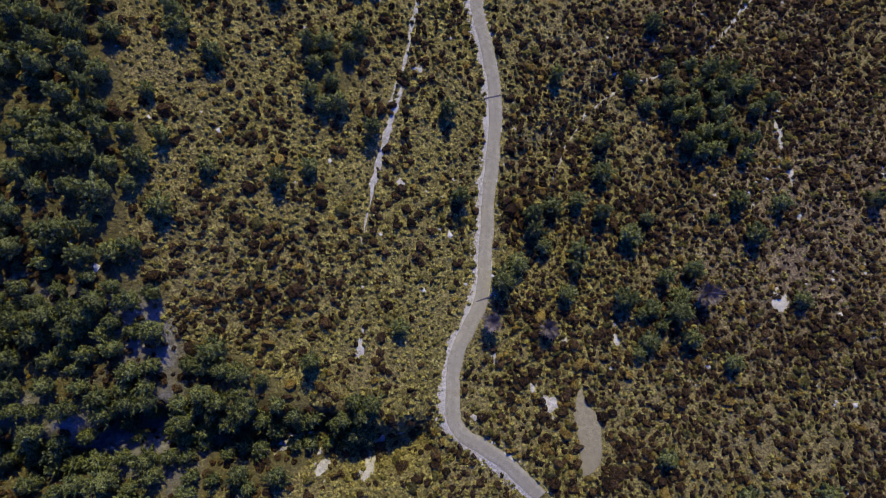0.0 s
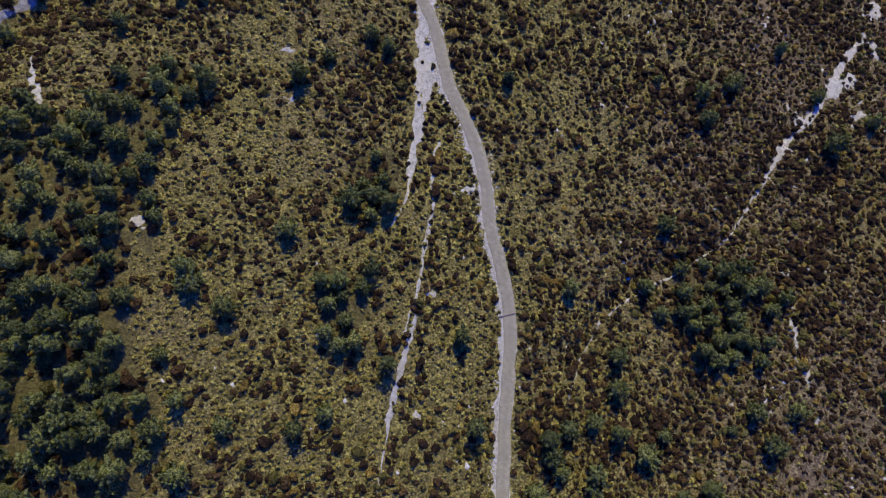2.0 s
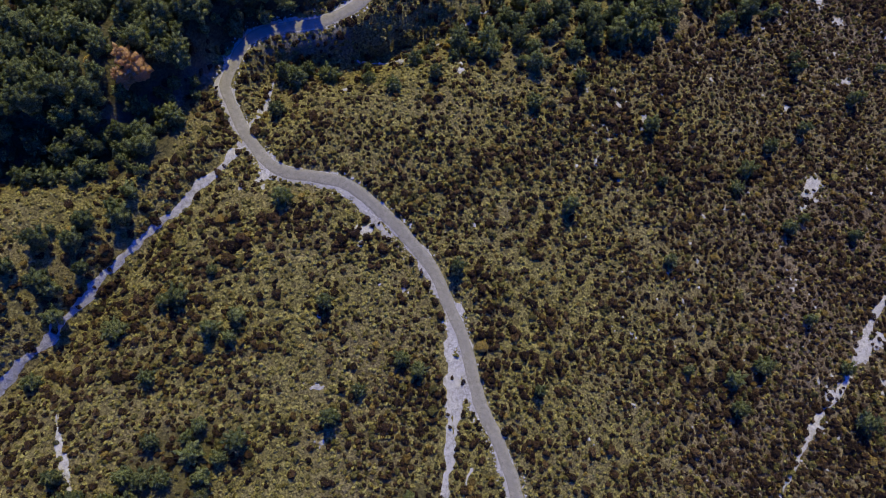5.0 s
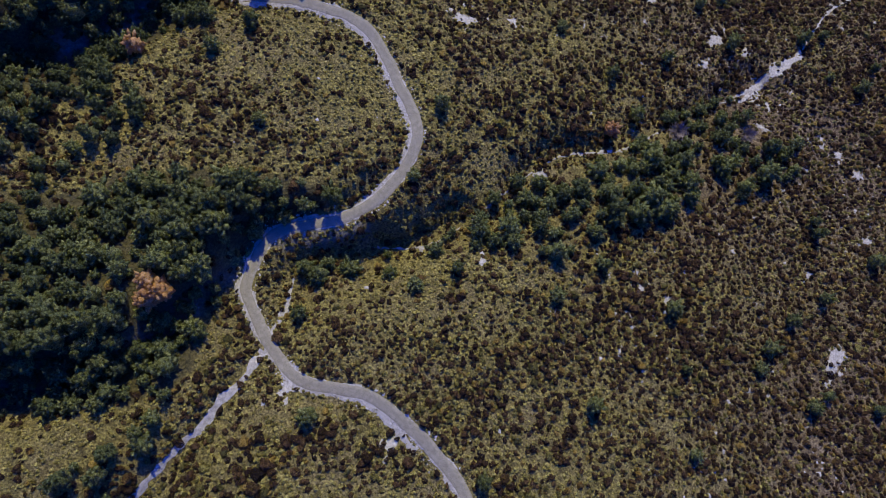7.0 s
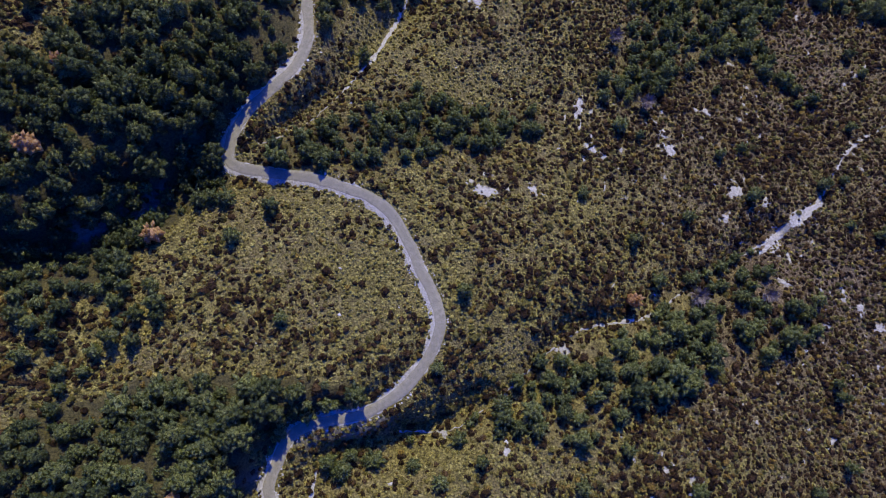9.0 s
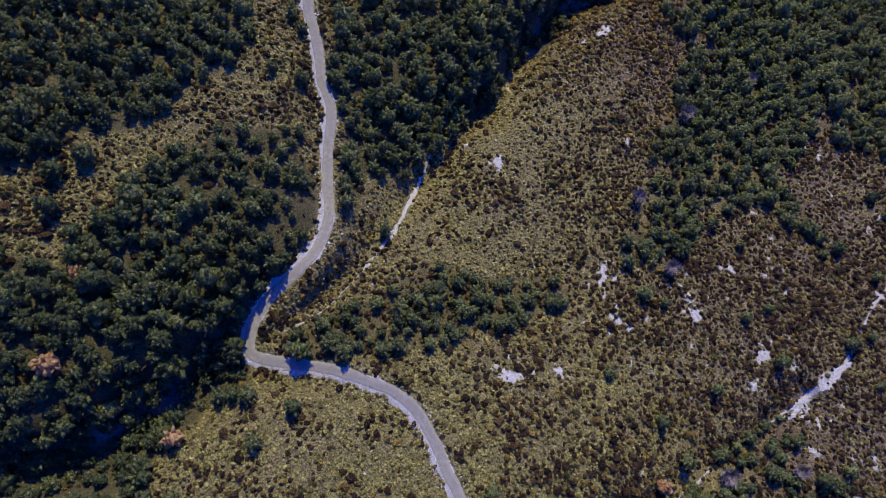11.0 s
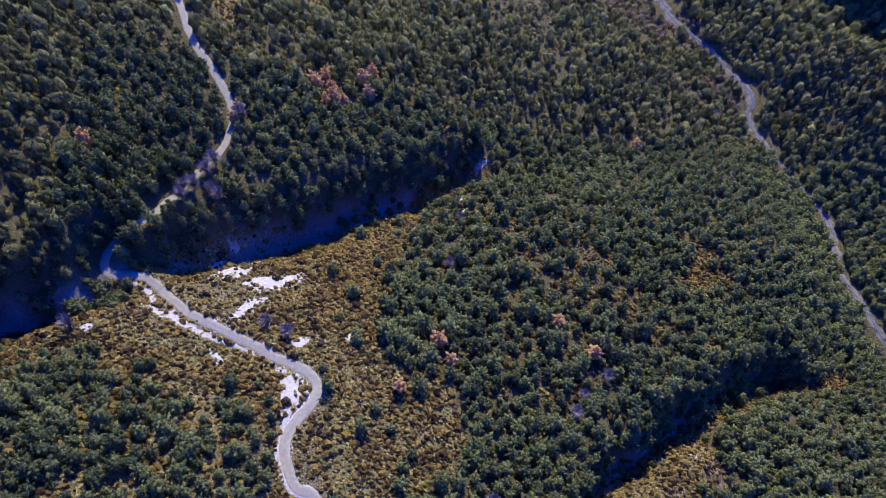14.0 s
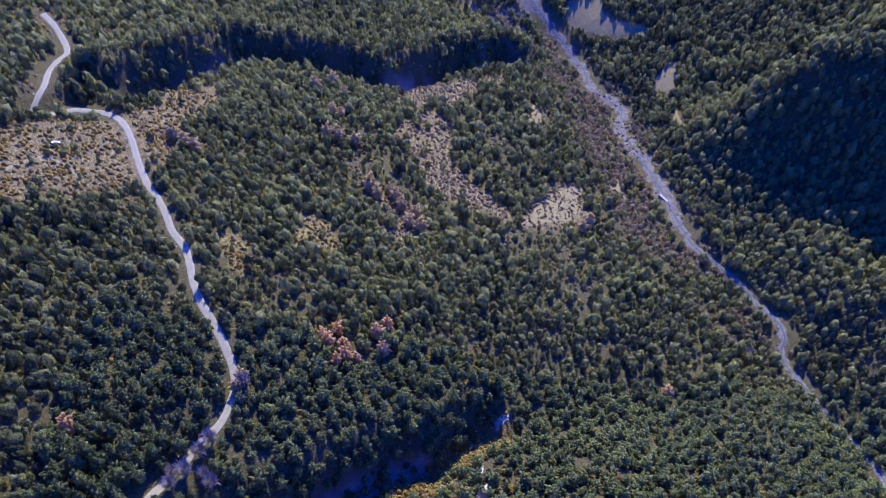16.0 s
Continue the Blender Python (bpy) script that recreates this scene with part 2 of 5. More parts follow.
# the road is cut level across the slope
rz = land(road_line[:, 0], road_line[:, 1])
rz = np.convolve(np.pad(rz, 12, mode="edge"), np.ones(25) / 25, "valid")
near = (MX > -205) & (MX < 30) & (MY > -62) & (MY < 620)
nx, ny = MX[near], MY[near]
bestd, bestz = np.full(nx.shape, 1e9), np.zeros(nx.shape)
for (px, py), pz in zip(road_line, rz):
    d = np.hypot(nx - px, ny - py)
    bestz = np.where(d < bestd, pz, bestz)
    bestd = np.minimum(bestd, d)
k = np.clip((6.0 - bestd) / 3.2, 0, 1)
k = k * k * (3 - 2 * k)
GZ[near] = GZ[near] * (1 - k) + bestz * k
ROADD = np.full(MX.shape, 99.0)
ROADD[near] = bestd


def grid_at(x, y, field):
    """The ground mesh's own value at plan points (its triangles are split the same way)."""
    x, y = np.asarray(x, float), np.asarray(y, float)
    i = np.clip(np.searchsorted(GX, x) - 1, 0, len(GX) - 2)
    j = np.clip(np.searchsorted(GY, y) - 1, 0, len(GY) - 2)
    fx, fy = (x - GX[i]) / (GX[i + 1] - GX[i]), (y - GY[j]) / (GY[j + 1] - GY[j])
    a, b, c, d = field[j, i], field[j, i + 1], field[j + 1, i + 1], field[j + 1, i]
    return np.where(fx >= fy, a + (b - a) * fx + (c - b) * fy, a + (c - d) * fx + (d - a) * fy)


def height(x, y):
    return grid_at(x, y, GZ)


def road_gap(x, y):
    return grid_at(x, y, ROADD)


# ---------------------------------------------------------------- materials
def material(name, build):
    m = bpy.data.materials.new(name)
    m.use_nodes = True
    t = m.node_tree
    b = t.nodes["Principled BSDF"]
    build(t, b)
    return m


def node(t, kind, **sets):
    n = t.nodes.new("ShaderNode" + kind)
    for key, value in sets.items():
        n.inputs[key.replace("_", " ")].default_value = value
    return n


def noise_fac(t, scale, detail=4.0, rough=0.6, lo=0.35, hi=0.65):
    co = t.nodes.new("ShaderNodeNewGeometry")
    n = node(t, "TexNoise", Scale=scale, Detail=detail, Roughness=rough)
    t.links.new(co.outputs["Position"], n.inputs["Vector"])
    r = node(t, "MapRange", From_Min=lo, From_Max=hi)
    t.links.new(n.outputs["Fac"], r.inputs["Value"])
    return r.outputs[0]


def mixed(t, fac, a, b):
    m = t.nodes.new("ShaderNodeMix")
    m.data_type = "RGBA"
    for sock, v in ((m.inputs[0], fac), (m.inputs[6], a), (m.inputs[7], b)):
        if isinstance(v, (int, float)):
            sock.default_value = v
        elif isinstance(v, tuple):
            sock.default_value = (*v, 1)
        else:
            t.links.new(v, sock)
    return m.outputs[2]


def bump(t, b, fac, strength, depth):
    n = node(t, "Bump", Strength=strength, Distance=depth)
    t.links.new(fac, n.inputs["Height"])
    t.links.new(n.outputs[0], b.inputs["Normal"])


def attr(t, name):
    n = t.nodes.new("ShaderNodeAttribute")
    n.attribute_name = name
    return n.outputs["Fac"]


def ground_look(t, b):
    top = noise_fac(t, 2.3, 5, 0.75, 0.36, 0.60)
    clumps_ = noise_fac(t, 0.75, 4, 0.65, 0.38, 0.62)
    wide = noise_fac(t, 0.10, 3, 0.5, 0.42, 0.66)
    moss = mixed(t, clumps_, (0.155, 0.130, 0.033), (0.41, 0.35, 0.088))
    moss = mixed(t, wide, moss, (0.28, 0.228, 0.076))
    # bump hollows go near-black, in earth too: shade between clumps painted into the colour
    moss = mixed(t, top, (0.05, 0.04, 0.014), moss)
    earth = mixed(t, clumps_, (0.13, 0.096, 0.048), (0.345, 0.265, 0.128))
    earth = mixed(t, wide, earth, (0.185, 0.142, 0.062))
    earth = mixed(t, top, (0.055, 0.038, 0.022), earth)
    col = mixed(t, attr(t, "dry"), moss, earth)
    litter = mixed(t, noise_fac(t, 2.0, 4, 0.7), (0.04, 0.037, 0.015), (0.13, 0.112, 0.040))
    col = mixed(t, attr(t, "wood"), col, litter)
    marl = mixed(t, noise_fac(t, 1.2, 6, 0.7), (0.13, 0.123, 0.10), (0.29, 0.275, 0.225))
    col = mixed(t, attr(t, "marl"), col, marl)
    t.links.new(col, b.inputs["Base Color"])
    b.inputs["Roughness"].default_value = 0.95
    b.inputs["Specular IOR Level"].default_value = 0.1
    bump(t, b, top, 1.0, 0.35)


def stone_look(lo, hi, scale=2.5, depth=0.15, ragged=False, tracks=False):
    def build(t, b):
        c = mixed(t, noise_fac(t, scale, 6, 0.7), lo, hi)
        c = mixed(t, noise_fac(t, scale * 6, 3, 0.6, 0.55, 0.7), c, tuple(v * 0.6 for v in lo))
        c = mixed(t, noise_fac(t, 0.22, 3, 0.5, 0.5, 0.75), c, tuple(0.75 * v for v in hi))
        if tracks:                                     # worn wheel tracks either side of a duller middle
            r = node(t, "MapRange", From_Min=0.0, From_Max=0.55, To_Min=0.45, To_Max=0.0)
            t.links.new(attr(t, "rim"), r.inputs["Value"])
            c = mixed(t, r.outputs[0], c, tuple(0.62 * v for v in hi))
        t.links.new(c, b.inputs["Base Color"])
        b.inputs["Roughness"].default_value = 0.95
        b.inputs["Specular IOR Level"].default_value = 0.1
        bump(t, b, noise_fac(t, scale * 2, 6, 0.7, 0.2, 0.8), 0.8, depth)
        if ragged:                                     # plants and soil eat into the edge
            cut = t.nodes.new("ShaderNodeMath")
            cut.operation = "MULTIPLY_ADD"
            t.links.new(attr(t, "rim"), cut.inputs[0])
            cut.inputs[1].default_value = -0.8
            t.links.new(noise_fac(t, 1.1, 5, 0.75, 0.25, 0.68), cut.inputs[2])
            r = node(t, "MapRange", From_Min=-0.18, From_Max=-0.14)
            t.links.new(cut.outputs[0], r.inputs["Value"])
            air = t.nodes.new("ShaderNodeMixShader")
            t.links.new(r.outputs[0], air.inputs[0])
            t.links.new(t.nodes.new("ShaderNodeBsdfTransparent").outputs[0], air.inputs[1])
            t.links.new(b.outputs[0], air.inputs[2])
            t.links.new(air.outputs[0], t.nodes["Material Output"].inputs["Surface"])
    return build


def leaf_look(dark, light, tip, own=False, thinness=0.33, shade_speck=0.4, grain=3.4, gaps=0.39):
    def build(t, b):
        if own:
            tone = t.nodes.new("ShaderNodeObjectInfo").outputs["Random"]
        else:
            tone = attr(t, "tone")
        c = mixed(t, tone, dark, light)
        g = t.nodes.new("ShaderNodeNewGeometry")
        r = node(t, "MapRange", From_Min=0.6, From_Max=1.0, To_Max=0.6)
        t.links.new(g.outputs["Random Per Island"], r.inputs["Value"])
        c = mixed(t, r.outputs[0], c, tip)
        # noise specks far below the dark tone: shade between leaves put into colour
        c = mixed(t, noise_fac(t, grain, 5, 0.8, 0.44, 0.60), c, tuple(v * shade_speck for v in dark))
        t.links.new(c, b.inputs["Base Color"])
        thin = t.nodes.new("ShaderNodeBsdfTranslucent")
        t.links.new(c, thin.inputs["Color"])
        both = node(t, "MixShader", Fac=thinness)
        t.links.new(b.outputs[0], both.inputs[1])
        t.links.new(thin.outputs[0], both.inputs[2])
        b.inputs["Roughness"].default_value = 0.8
        b.inputs["Specular IOR Level"].default_value = 0.1
        out = both.outputs[0]
        if gaps:                                       # air between the leaves
            air = node(t, "MixShader")
            t.links.new(noise_fac(t, 1.6 * grain, 2, 0.6, gaps - 0.01, gaps + 0.01), air.inputs[0])
            t.links.new(t.nodes.new("ShaderNodeBsdfTransparent").outputs[0], air.inputs[1])
            t.links.new(out, air.inputs[2])
            out = air.outputs[0]
        t.links.new(out, t.nodes["Material Output"].inputs["Surface"])
        bump(t, b, noise_fac(t, grain, 5, 0.8, 0.2, 0.8), 1.0, 1.1 / grain)
    return build


def bark_look(t, b):
    t.links.new(mixed(t, noise_fac(t, 4, 4), (0.07, 0.05, 0.035), (0.17, 0.12, 0.09)), b.inputs["Base Color"])
    b.inputs["Roughness"].default_value = 0.9


def water_look(t, b):
    t.links.new(mixed(t, noise_fac(t, 0.6, 3), (0.03, 0.045, 0.048), (0.07, 0.085, 0.085)), b.inputs["Base Color"])
    b.inputs["Roughness"].default_value = 0.6
    b.inputs["Specular IOR Level"].default_value = 0.08
    bump(t, b, noise_fac(t, 1.5, 3, 0.6, 0.2, 0.8), 0.4, 0.1)


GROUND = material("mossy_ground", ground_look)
GRAVEL = material("gravel_track", stone_look((0.140, 0.127, 0.076), (0.212, 0.193, 0.120), 1.2, 0.05, tracks=True))
MARL = material("pale_marl", stone_look((0.18, 0.167, 0.118), (0.38, 0.36, 0.265), 1.3, 0.25, True))
BED_STONE = material("river_gravel", stone_look((0.045, 0.039, 0.027), (0.15, 0.134, 0.094), 0.5, 0.5))
STRAW = material("dry_meadow", stone_look((0.11, 0.09, 0.036), (0.175, 0.145, 0.058), 0.8, 0.15))
TAN_EARTH = material("tan_earth", stone_look((0.105, 0.092, 0.05), (0.165, 0.144, 0.08), 1.2, 0.1))
VERGE = material("crumbled_verge", stone_look((0.17, 0.156, 0.107), (0.38, 0.358, 0.255), 2.2, 0.25, True))
ROCK = material("limestone", stone_look((0.26, 0.245, 0.18), (0.44, 0.42, 0.32), 2.0, 0.1))
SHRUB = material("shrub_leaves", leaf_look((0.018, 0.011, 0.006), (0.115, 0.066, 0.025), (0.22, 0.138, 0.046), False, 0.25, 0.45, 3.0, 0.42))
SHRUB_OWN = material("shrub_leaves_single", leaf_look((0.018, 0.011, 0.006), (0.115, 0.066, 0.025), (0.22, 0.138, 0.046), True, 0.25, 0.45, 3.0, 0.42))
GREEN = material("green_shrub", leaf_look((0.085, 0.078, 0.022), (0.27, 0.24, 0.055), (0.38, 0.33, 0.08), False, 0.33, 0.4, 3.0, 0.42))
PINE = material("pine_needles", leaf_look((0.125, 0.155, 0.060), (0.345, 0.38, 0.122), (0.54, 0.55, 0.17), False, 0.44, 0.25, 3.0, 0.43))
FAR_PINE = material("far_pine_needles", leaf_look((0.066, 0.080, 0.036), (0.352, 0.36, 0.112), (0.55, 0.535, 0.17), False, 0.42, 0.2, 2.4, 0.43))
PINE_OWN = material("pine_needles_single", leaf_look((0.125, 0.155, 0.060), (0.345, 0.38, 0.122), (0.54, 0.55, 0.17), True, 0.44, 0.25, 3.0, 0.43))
RUST = material("dead_needles", leaf_look((0.57, 0.31, 0.11), (0.70, 0.45, 0.18), (0.75, 0.54, 0.24), True, 0.4, 0.6))
TWIG = material("grey_twigs", leaf_look((0.44, 0.33, 0.14), (0.60, 0.47, 0.21), (0.66, 0.53, 0.26), True, 0.5, 0.6))
BARE_WOOD = material("bare_grey_wood", leaf_look((0.22, 0.18, 0.135), (0.36, 0.305, 0.23), (0.42, 0.36, 0.28), True, 0.05, 0.6, 3.4, 0))
BARK = material("bark", bark_look)
GRASS = material("grass_tufts", leaf_look((0.16, 0.132, 0.032), (0.49, 0.43, 0.105), (0.64, 0.565, 0.155), False, 0.3, 0.3, 3.0, 0))
SCRUB = material("pale_scrub", leaf_look((0.13, 0.096, 0.04), (0.34, 0.265, 0.12), (0.46, 0.37, 0.17)))
BRUSH = material("grey_river_brush", leaf_look((0.20, 0.155, 0.085), (0.42, 0.34, 0.19), (0.50, 0.42, 0.25), False, 0.5, 0.4, 2.6, 0.45))
GOLD = material("golden_shrub", leaf_look((0.15, 0.095, 0.022), (0.42, 0.295, 0.06), (0.54, 0.40, 0.09)))
WATER = material("river_water", water_look)


# ---------------------------------------------------------------- mesh helpers
def mesh_from(name, verts, faces, mat, smooth=False, rim=None):
    me = bpy.data.meshes.new(name)
    me.from_pydata(verts, [], faces)
    if rim is not None:
        me.attributes.new("rim", "FLOAT", "POINT").data.foreach_set("value", np.asarray(rim, np.float32))
    me.materials.append(mat)
    if smooth:
        me.polygons.foreach_set("use_smooth", [True] * len(me.polygons))
    me.update()
    return me


def tri_mesh(name, verts, tris, mat, fields=(), smooth=False):
    """A mesh of triangles from arrays, with float values on its points."""
    me = bpy.data.meshes.new(name)
    verts, tris = np.asarray(verts, np.float32), np.asarray(tris, np.int32)
    me.vertices.add(len(verts))
    me.vertices.foreach_set("co", verts.ravel())
    me.loops.add(tris.size)
    me.loops.foreach_set("vertex_index", tris.ravel())
    me.polygons.add(len(tris))
    me.polygons.foreach_set("loop_start", np.arange(0, tris.size, 3, dtype=np.int32))
    me.polygons.foreach_set("use_smooth", np.full(len(tris), smooth))
    for key, values in fields:
        a = me.attributes.new(key, "FLOAT", "POINT")
        a.data.foreach_set("value", np.asarray(values, np.float32))
    me.materials.append(mat)
    me.update(calc_edges=True)
    me.validate()
    return me


rng = np.random.default_rng(7)
OCT_V = np.array([(1, 0, 0), (0, 1, 0), (-1, 0, 0), (0, -1, 0), (0, 0, 1), (0, 0, -1)], float)
OCT_F = np.array([(0, 1, 4), (1, 2, 4), (2, 3, 4), (3, 0, 4), (1, 0, 5), (2, 1, 5), (3, 2, 5), (0, 3, 5)])


def clumps(places, sizes, jitter=0.35, tall=1.0):
    """Small uneven tufts at the given places, as one array of triangles."""
    vs, fs = [], []
    for n, (p, s) in enumerate(zip(places, sizes)):
        a = rng.uniform(0, 6.28)
        r = np.array([(math.cos(a), -math.sin(a), 0), (math.sin(a), math.cos(a), 0), (0, 0, 1)])
        tilt = rng.normal(0, 0.35, 2)
        v = OCT_V * (1 + rng.uniform(-jitter, jitter, (6, 1))) * (1, 1, tall)
        v = v @ r.T
        v[:, 0] += tilt[0] * v[:, 2]
        v[:, 1] += tilt[1] * v[:, 2]
        vs.append(v * s + p)
        fs.append(OCT_F + 6 * n)
    return np.concatenate(vs), np.concatenate(fs)


def dome_shape(rough=0.2, tall=1.0, low=0.0, n=5, long=0.0):
    """A rounded uneven dome of unit radius, with a wavy hem."""
    vs = [(rng.normal(0, 0.16), rng.normal(0, 0.16), low + tall * rng.uniform(0.85, 1.1))]
    turn, slim = rng.uniform(0, 6.28), 1 - long * rng.random()
    for reach, up in ((0.7, 0.7), (1.0, 0.0)):
        for i in range(n):
            a, k = turn + 6.2832 / n * i + rng.normal(0, 0.15), reach * rng.uniform(1 - rough, 1 + rough)
            vs.append((k * math.cos(a), slim * k * math.sin(a), low + tall * up * rng.uniform(1 - rough, 1 + rough)))
        turn += math.pi / n
    fs = [(0, 1 + i, 1 + (i + 1) % n) for i in range(n)]
    for i in range(n):
        fs += [(1 + i, 1 + n + i, 1 + (i + 1) % n), (1 + n + i, 1 + n + (i + 1) % n, 1 + (i + 1) % n)]
    return np.array(vs), np.array(fs)


SPRAY_F = np.array([(0, 1, 4), (1, 3, 4), (3, 2, 4), (2, 0, 4), (0, 3, 1), (0, 2, 3)])
WHORLS = ((0.16, 1.0, 6, 0.10), (0.42, 0.93, 6, 0.16), (0.66, 0.74, 5, 0.22), (0.88, 0.45, 4, 0.28))


def spray_crown(whorls=WHORLS, tall=1.25, base=0.3, width=0.22, core=0.62, wild=0.12, twigs=0):
    """A pine's crown of unit radius: whorls of needle sprays that reach up and out round a darker core."""
    vs, fs = [], []

    def spray(foot, way, size, wide):
        side = np.cross(way, (0, 0, 1.0))
        side /= max(1e-6, np.linalg.norm(side))
        mid = foot + way * size * rng.uniform(0.5, 0.7)
        o = len(vs)
        vs.extend([foot, mid + side * wide, mid - side * wide, foot + way * size, mid + np.array((0, 0, wide * rng.uniform(0.5, 0.9)))])
        fs.extend((SPRAY_F + o).tolist())

    lean = rng.normal(0, 0.07, 2)
    for z, reach, count, lift in whorls:
        turn = rng.uniform(0, 6.28)
        for i in range(count):
            a = turn + 6.2832 * (i + rng.uniform(-0.25, 0.25)) / count
            out = reach * (1 + rng.normal(0, 1.6 * wild))
            way = np.array((math.cos(a), math.sin(a), tall * (lift + rng.normal(0, wild))))
            foot = np.array((0.12 * out * math.cos(a) + lean[0] * z, 0.12 * out * math.sin(a) + lean[1] * z, base + tall * (z + rng.normal(0, 0.4 * wild))))
            spray(foot, way, 0.88 * out, width * (0.75 + 0.35 * reach) * rng.uniform(0.8, 1.25))
            for q in range(twigs):
                b = a + rng.choice((-1, 1)) * rng.uniform(0.5, 1.0)
                spray(foot + way * out * rng.uniform(0.25, 0.6), np.array((math.cos(b), math.sin(b), tall * (lift + rng.uniform(0, 0.25)))), 0.42 * out, 0.5 * width)
    for i in range(3):
        a = 2.1 * i + rng.uniform(0, 1)
        spray(np.array((lean[0], lean[1], base + tall * 0.86)), np.array((0.5 * math.cos(a), 0.5 * math.sin(a), 1.0)), 0.3 * tall, 0.6 * width)
    o = len(vs)
    vs.append(np.array((lean[0], lean[1], base + tall * 0.98)))
    for up, reach in ((0.55, core), (-0.02, 1.12 * core)):
        for i in range(6):
            k = reach * rng.uniform(0.85, 1.15)
            vs.append(np.array((k * math.cos(1.047 * i), k * math.sin(1.047 * i), base + tall * up)))
    for i in range(6):
        n = (i + 1) % 6
        fs.extend([(o, o + 1 + i, o + 1 + n), (o + 1 + i, o + 7 + i, o + 1 + n), (o + 7 + i, o + 7 + n, o + 1 + n)])
    return np.array(vs), np.array(fs)


def round_crown(tall=1.25, base=0.3, around=5, wild=0.27, tufts=2):
    """A far tree's crown of unit radius: a bulging rounded top with a few tufts."""
    turn = rng.uniform(0, 6.28)
    vs = [np.array((rng.normal(0, 0.12), rng.normal(0, 0.12), base + tall * rng.uniform(0.9, 1.1)))]
    rings = ((0.42, 0.80), (0.86, 0.36), (0.82, -0.05))
    for q, (reach, up) in enumerate(rings):
        for i in range(around):
            a = turn + 6.2832 / around * (i + 0.5 * (q % 2))
            k = reach * (1 + rng.normal(0, wild))
            vs.append(np.array((k * math.cos(a), k * math.sin(a), base + tall * (up + rng.normal(0, 0.5 * wild)))))
    fs = [(0, 1 + i, 1 + (i + 1) % around) for i in range(around)]
    for q in range(len(rings) - 1):
        o = 1 + q * around
        for i in range(around):
            n = (i + 1) % around
            fs += [(o + i, o + around + i, o + n), (o + around + i, o + around + n, o + n)]
    for i in range(tufts):
        a, f, o = turn + 2.1 * i + rng.normal(0, 0.4), rng.uniform(0.3, 0.75), len(vs)
        c = np.array((f * math.cos(a), f * math.sin(a), base + tall * (0.95 - 0.5 * f)))
        for w in (0, 2.1, 4.2):
            vs.append(c + 0.34 * np.array((math.cos(a + w), math.sin(a + w), -0.2)))
        vs.append(c + (0, 0, 0.34 * tall))
        fs += [(o, o + 1, o + 3), (o + 1, o + 2, o + 3), (o + 2, o, o + 3)]
    return np.array(vs), np.array(fs)


def stuff(name, shapes, x, y, radius, tall, tone, mat, sink=0.0, smooth=False):
    """Many plants of a kind as one mesh."""
    n = len(x)
    z = height(x, y) - sink
    turn = rng.uniform(0, 6.28, n)
    pick = rng.integers(0, len(shapes), n)
    vs, fs, ts, off = [], [], [], 0
    for k, (v, f) in enumerate(shapes):
        m = np.nonzero(pick == k)[0]
        if not len(m):
            continue
        c, s = np.cos(turn[m])[:, None], np.sin(turn[m])[:, None]
        px = (v[:, 0] * c - v[:, 1] * s) * radius[m][:, None] + x[m][:, None]
        py = (v[:, 0] * s + v[:, 1] * c) * radius[m][:, None] + y[m][:, None]
        pz = v[:, 2] * tall[m][:, None] + z[m][:, None]
        vs.append(np.stack([px, py, pz], -1).reshape(-1, 3))
        fs.append((f[None] + (np.arange(len(m)) * len(v))[:, None, None] + off).reshape(-1, 3))
        ts.append(np.repeat(tone[m], len(v)))
        off += len(m) * len(v)
    return new(name, tri_mesh(name, np.concatenate(vs), np.concatenate(fs), mat, [("tone", np.concatenate(ts))], smooth))


# ---------------------------------------------------------------- what grows where
DENSE_LOWER = [
    ([(-94.8, 160.3), (-63.4, 165), (-52.8, 162), (-41.8, 160), (-31.9, 157), (-52.7, 148.9), (-53.6, 140), (-57.5, 133), (-63.4, 121.1), (-70.4, 119.1), (-100, 117)], 0.95),
    ([(-115, 232), (-50.2, 235.1), (-61, 211), (-63, 201), (-71.1, 195), (-81.4, 184.1), (-115, 178)], 0.95),
    ([(-115.1, 290), (-57.9, 288.9), (-60, 276), (-75, 259), (-85, 250), (-95, 250), (-115, 245)], 0.85),
]
DENSE_MIDDLE = [
    ([(-92, 246), (-72.1, 255), (-47.3, 259.3), (-47.2, 235.1), (-53, 226), (-62, 211), (-67, 200), (-108.1, 183), (-104, 219), (-89, 227)], 0.92),
    ([(-41, 290.9), (25.2, 300), (6.4, 279), (-14, 259.9), (-22.9, 248.8), (-25.9, 244.8), (-35, 244), (-41.1, 235.1), (-40.2, 262.2)], 0.95),
    ([(-39.8, 378.9), (13.1, 429.3), (168.8, 414.2), (153.3, 347.1), (56.3, 321.6), (14.5, 298.3), (-4.2, 273.6), (-15, 261.9), (-40.2, 259.3), (-43, 288.9), (-39.9, 295.9), (-17, 300.7), (-31, 315.8), (-47.9, 316.9), (-31, 329.8), (-39, 343.8)], 0.93),
    ([(58.3, 317.7), (97.9, 328.9), (154.1, 335.1), (150, 270), (98.5, 280.2), (86.9, 252.2), (42.6, 254.2), (50.8, 275.4), (69.7, 278.8), (59.5, 305.9)], 0.9),
]
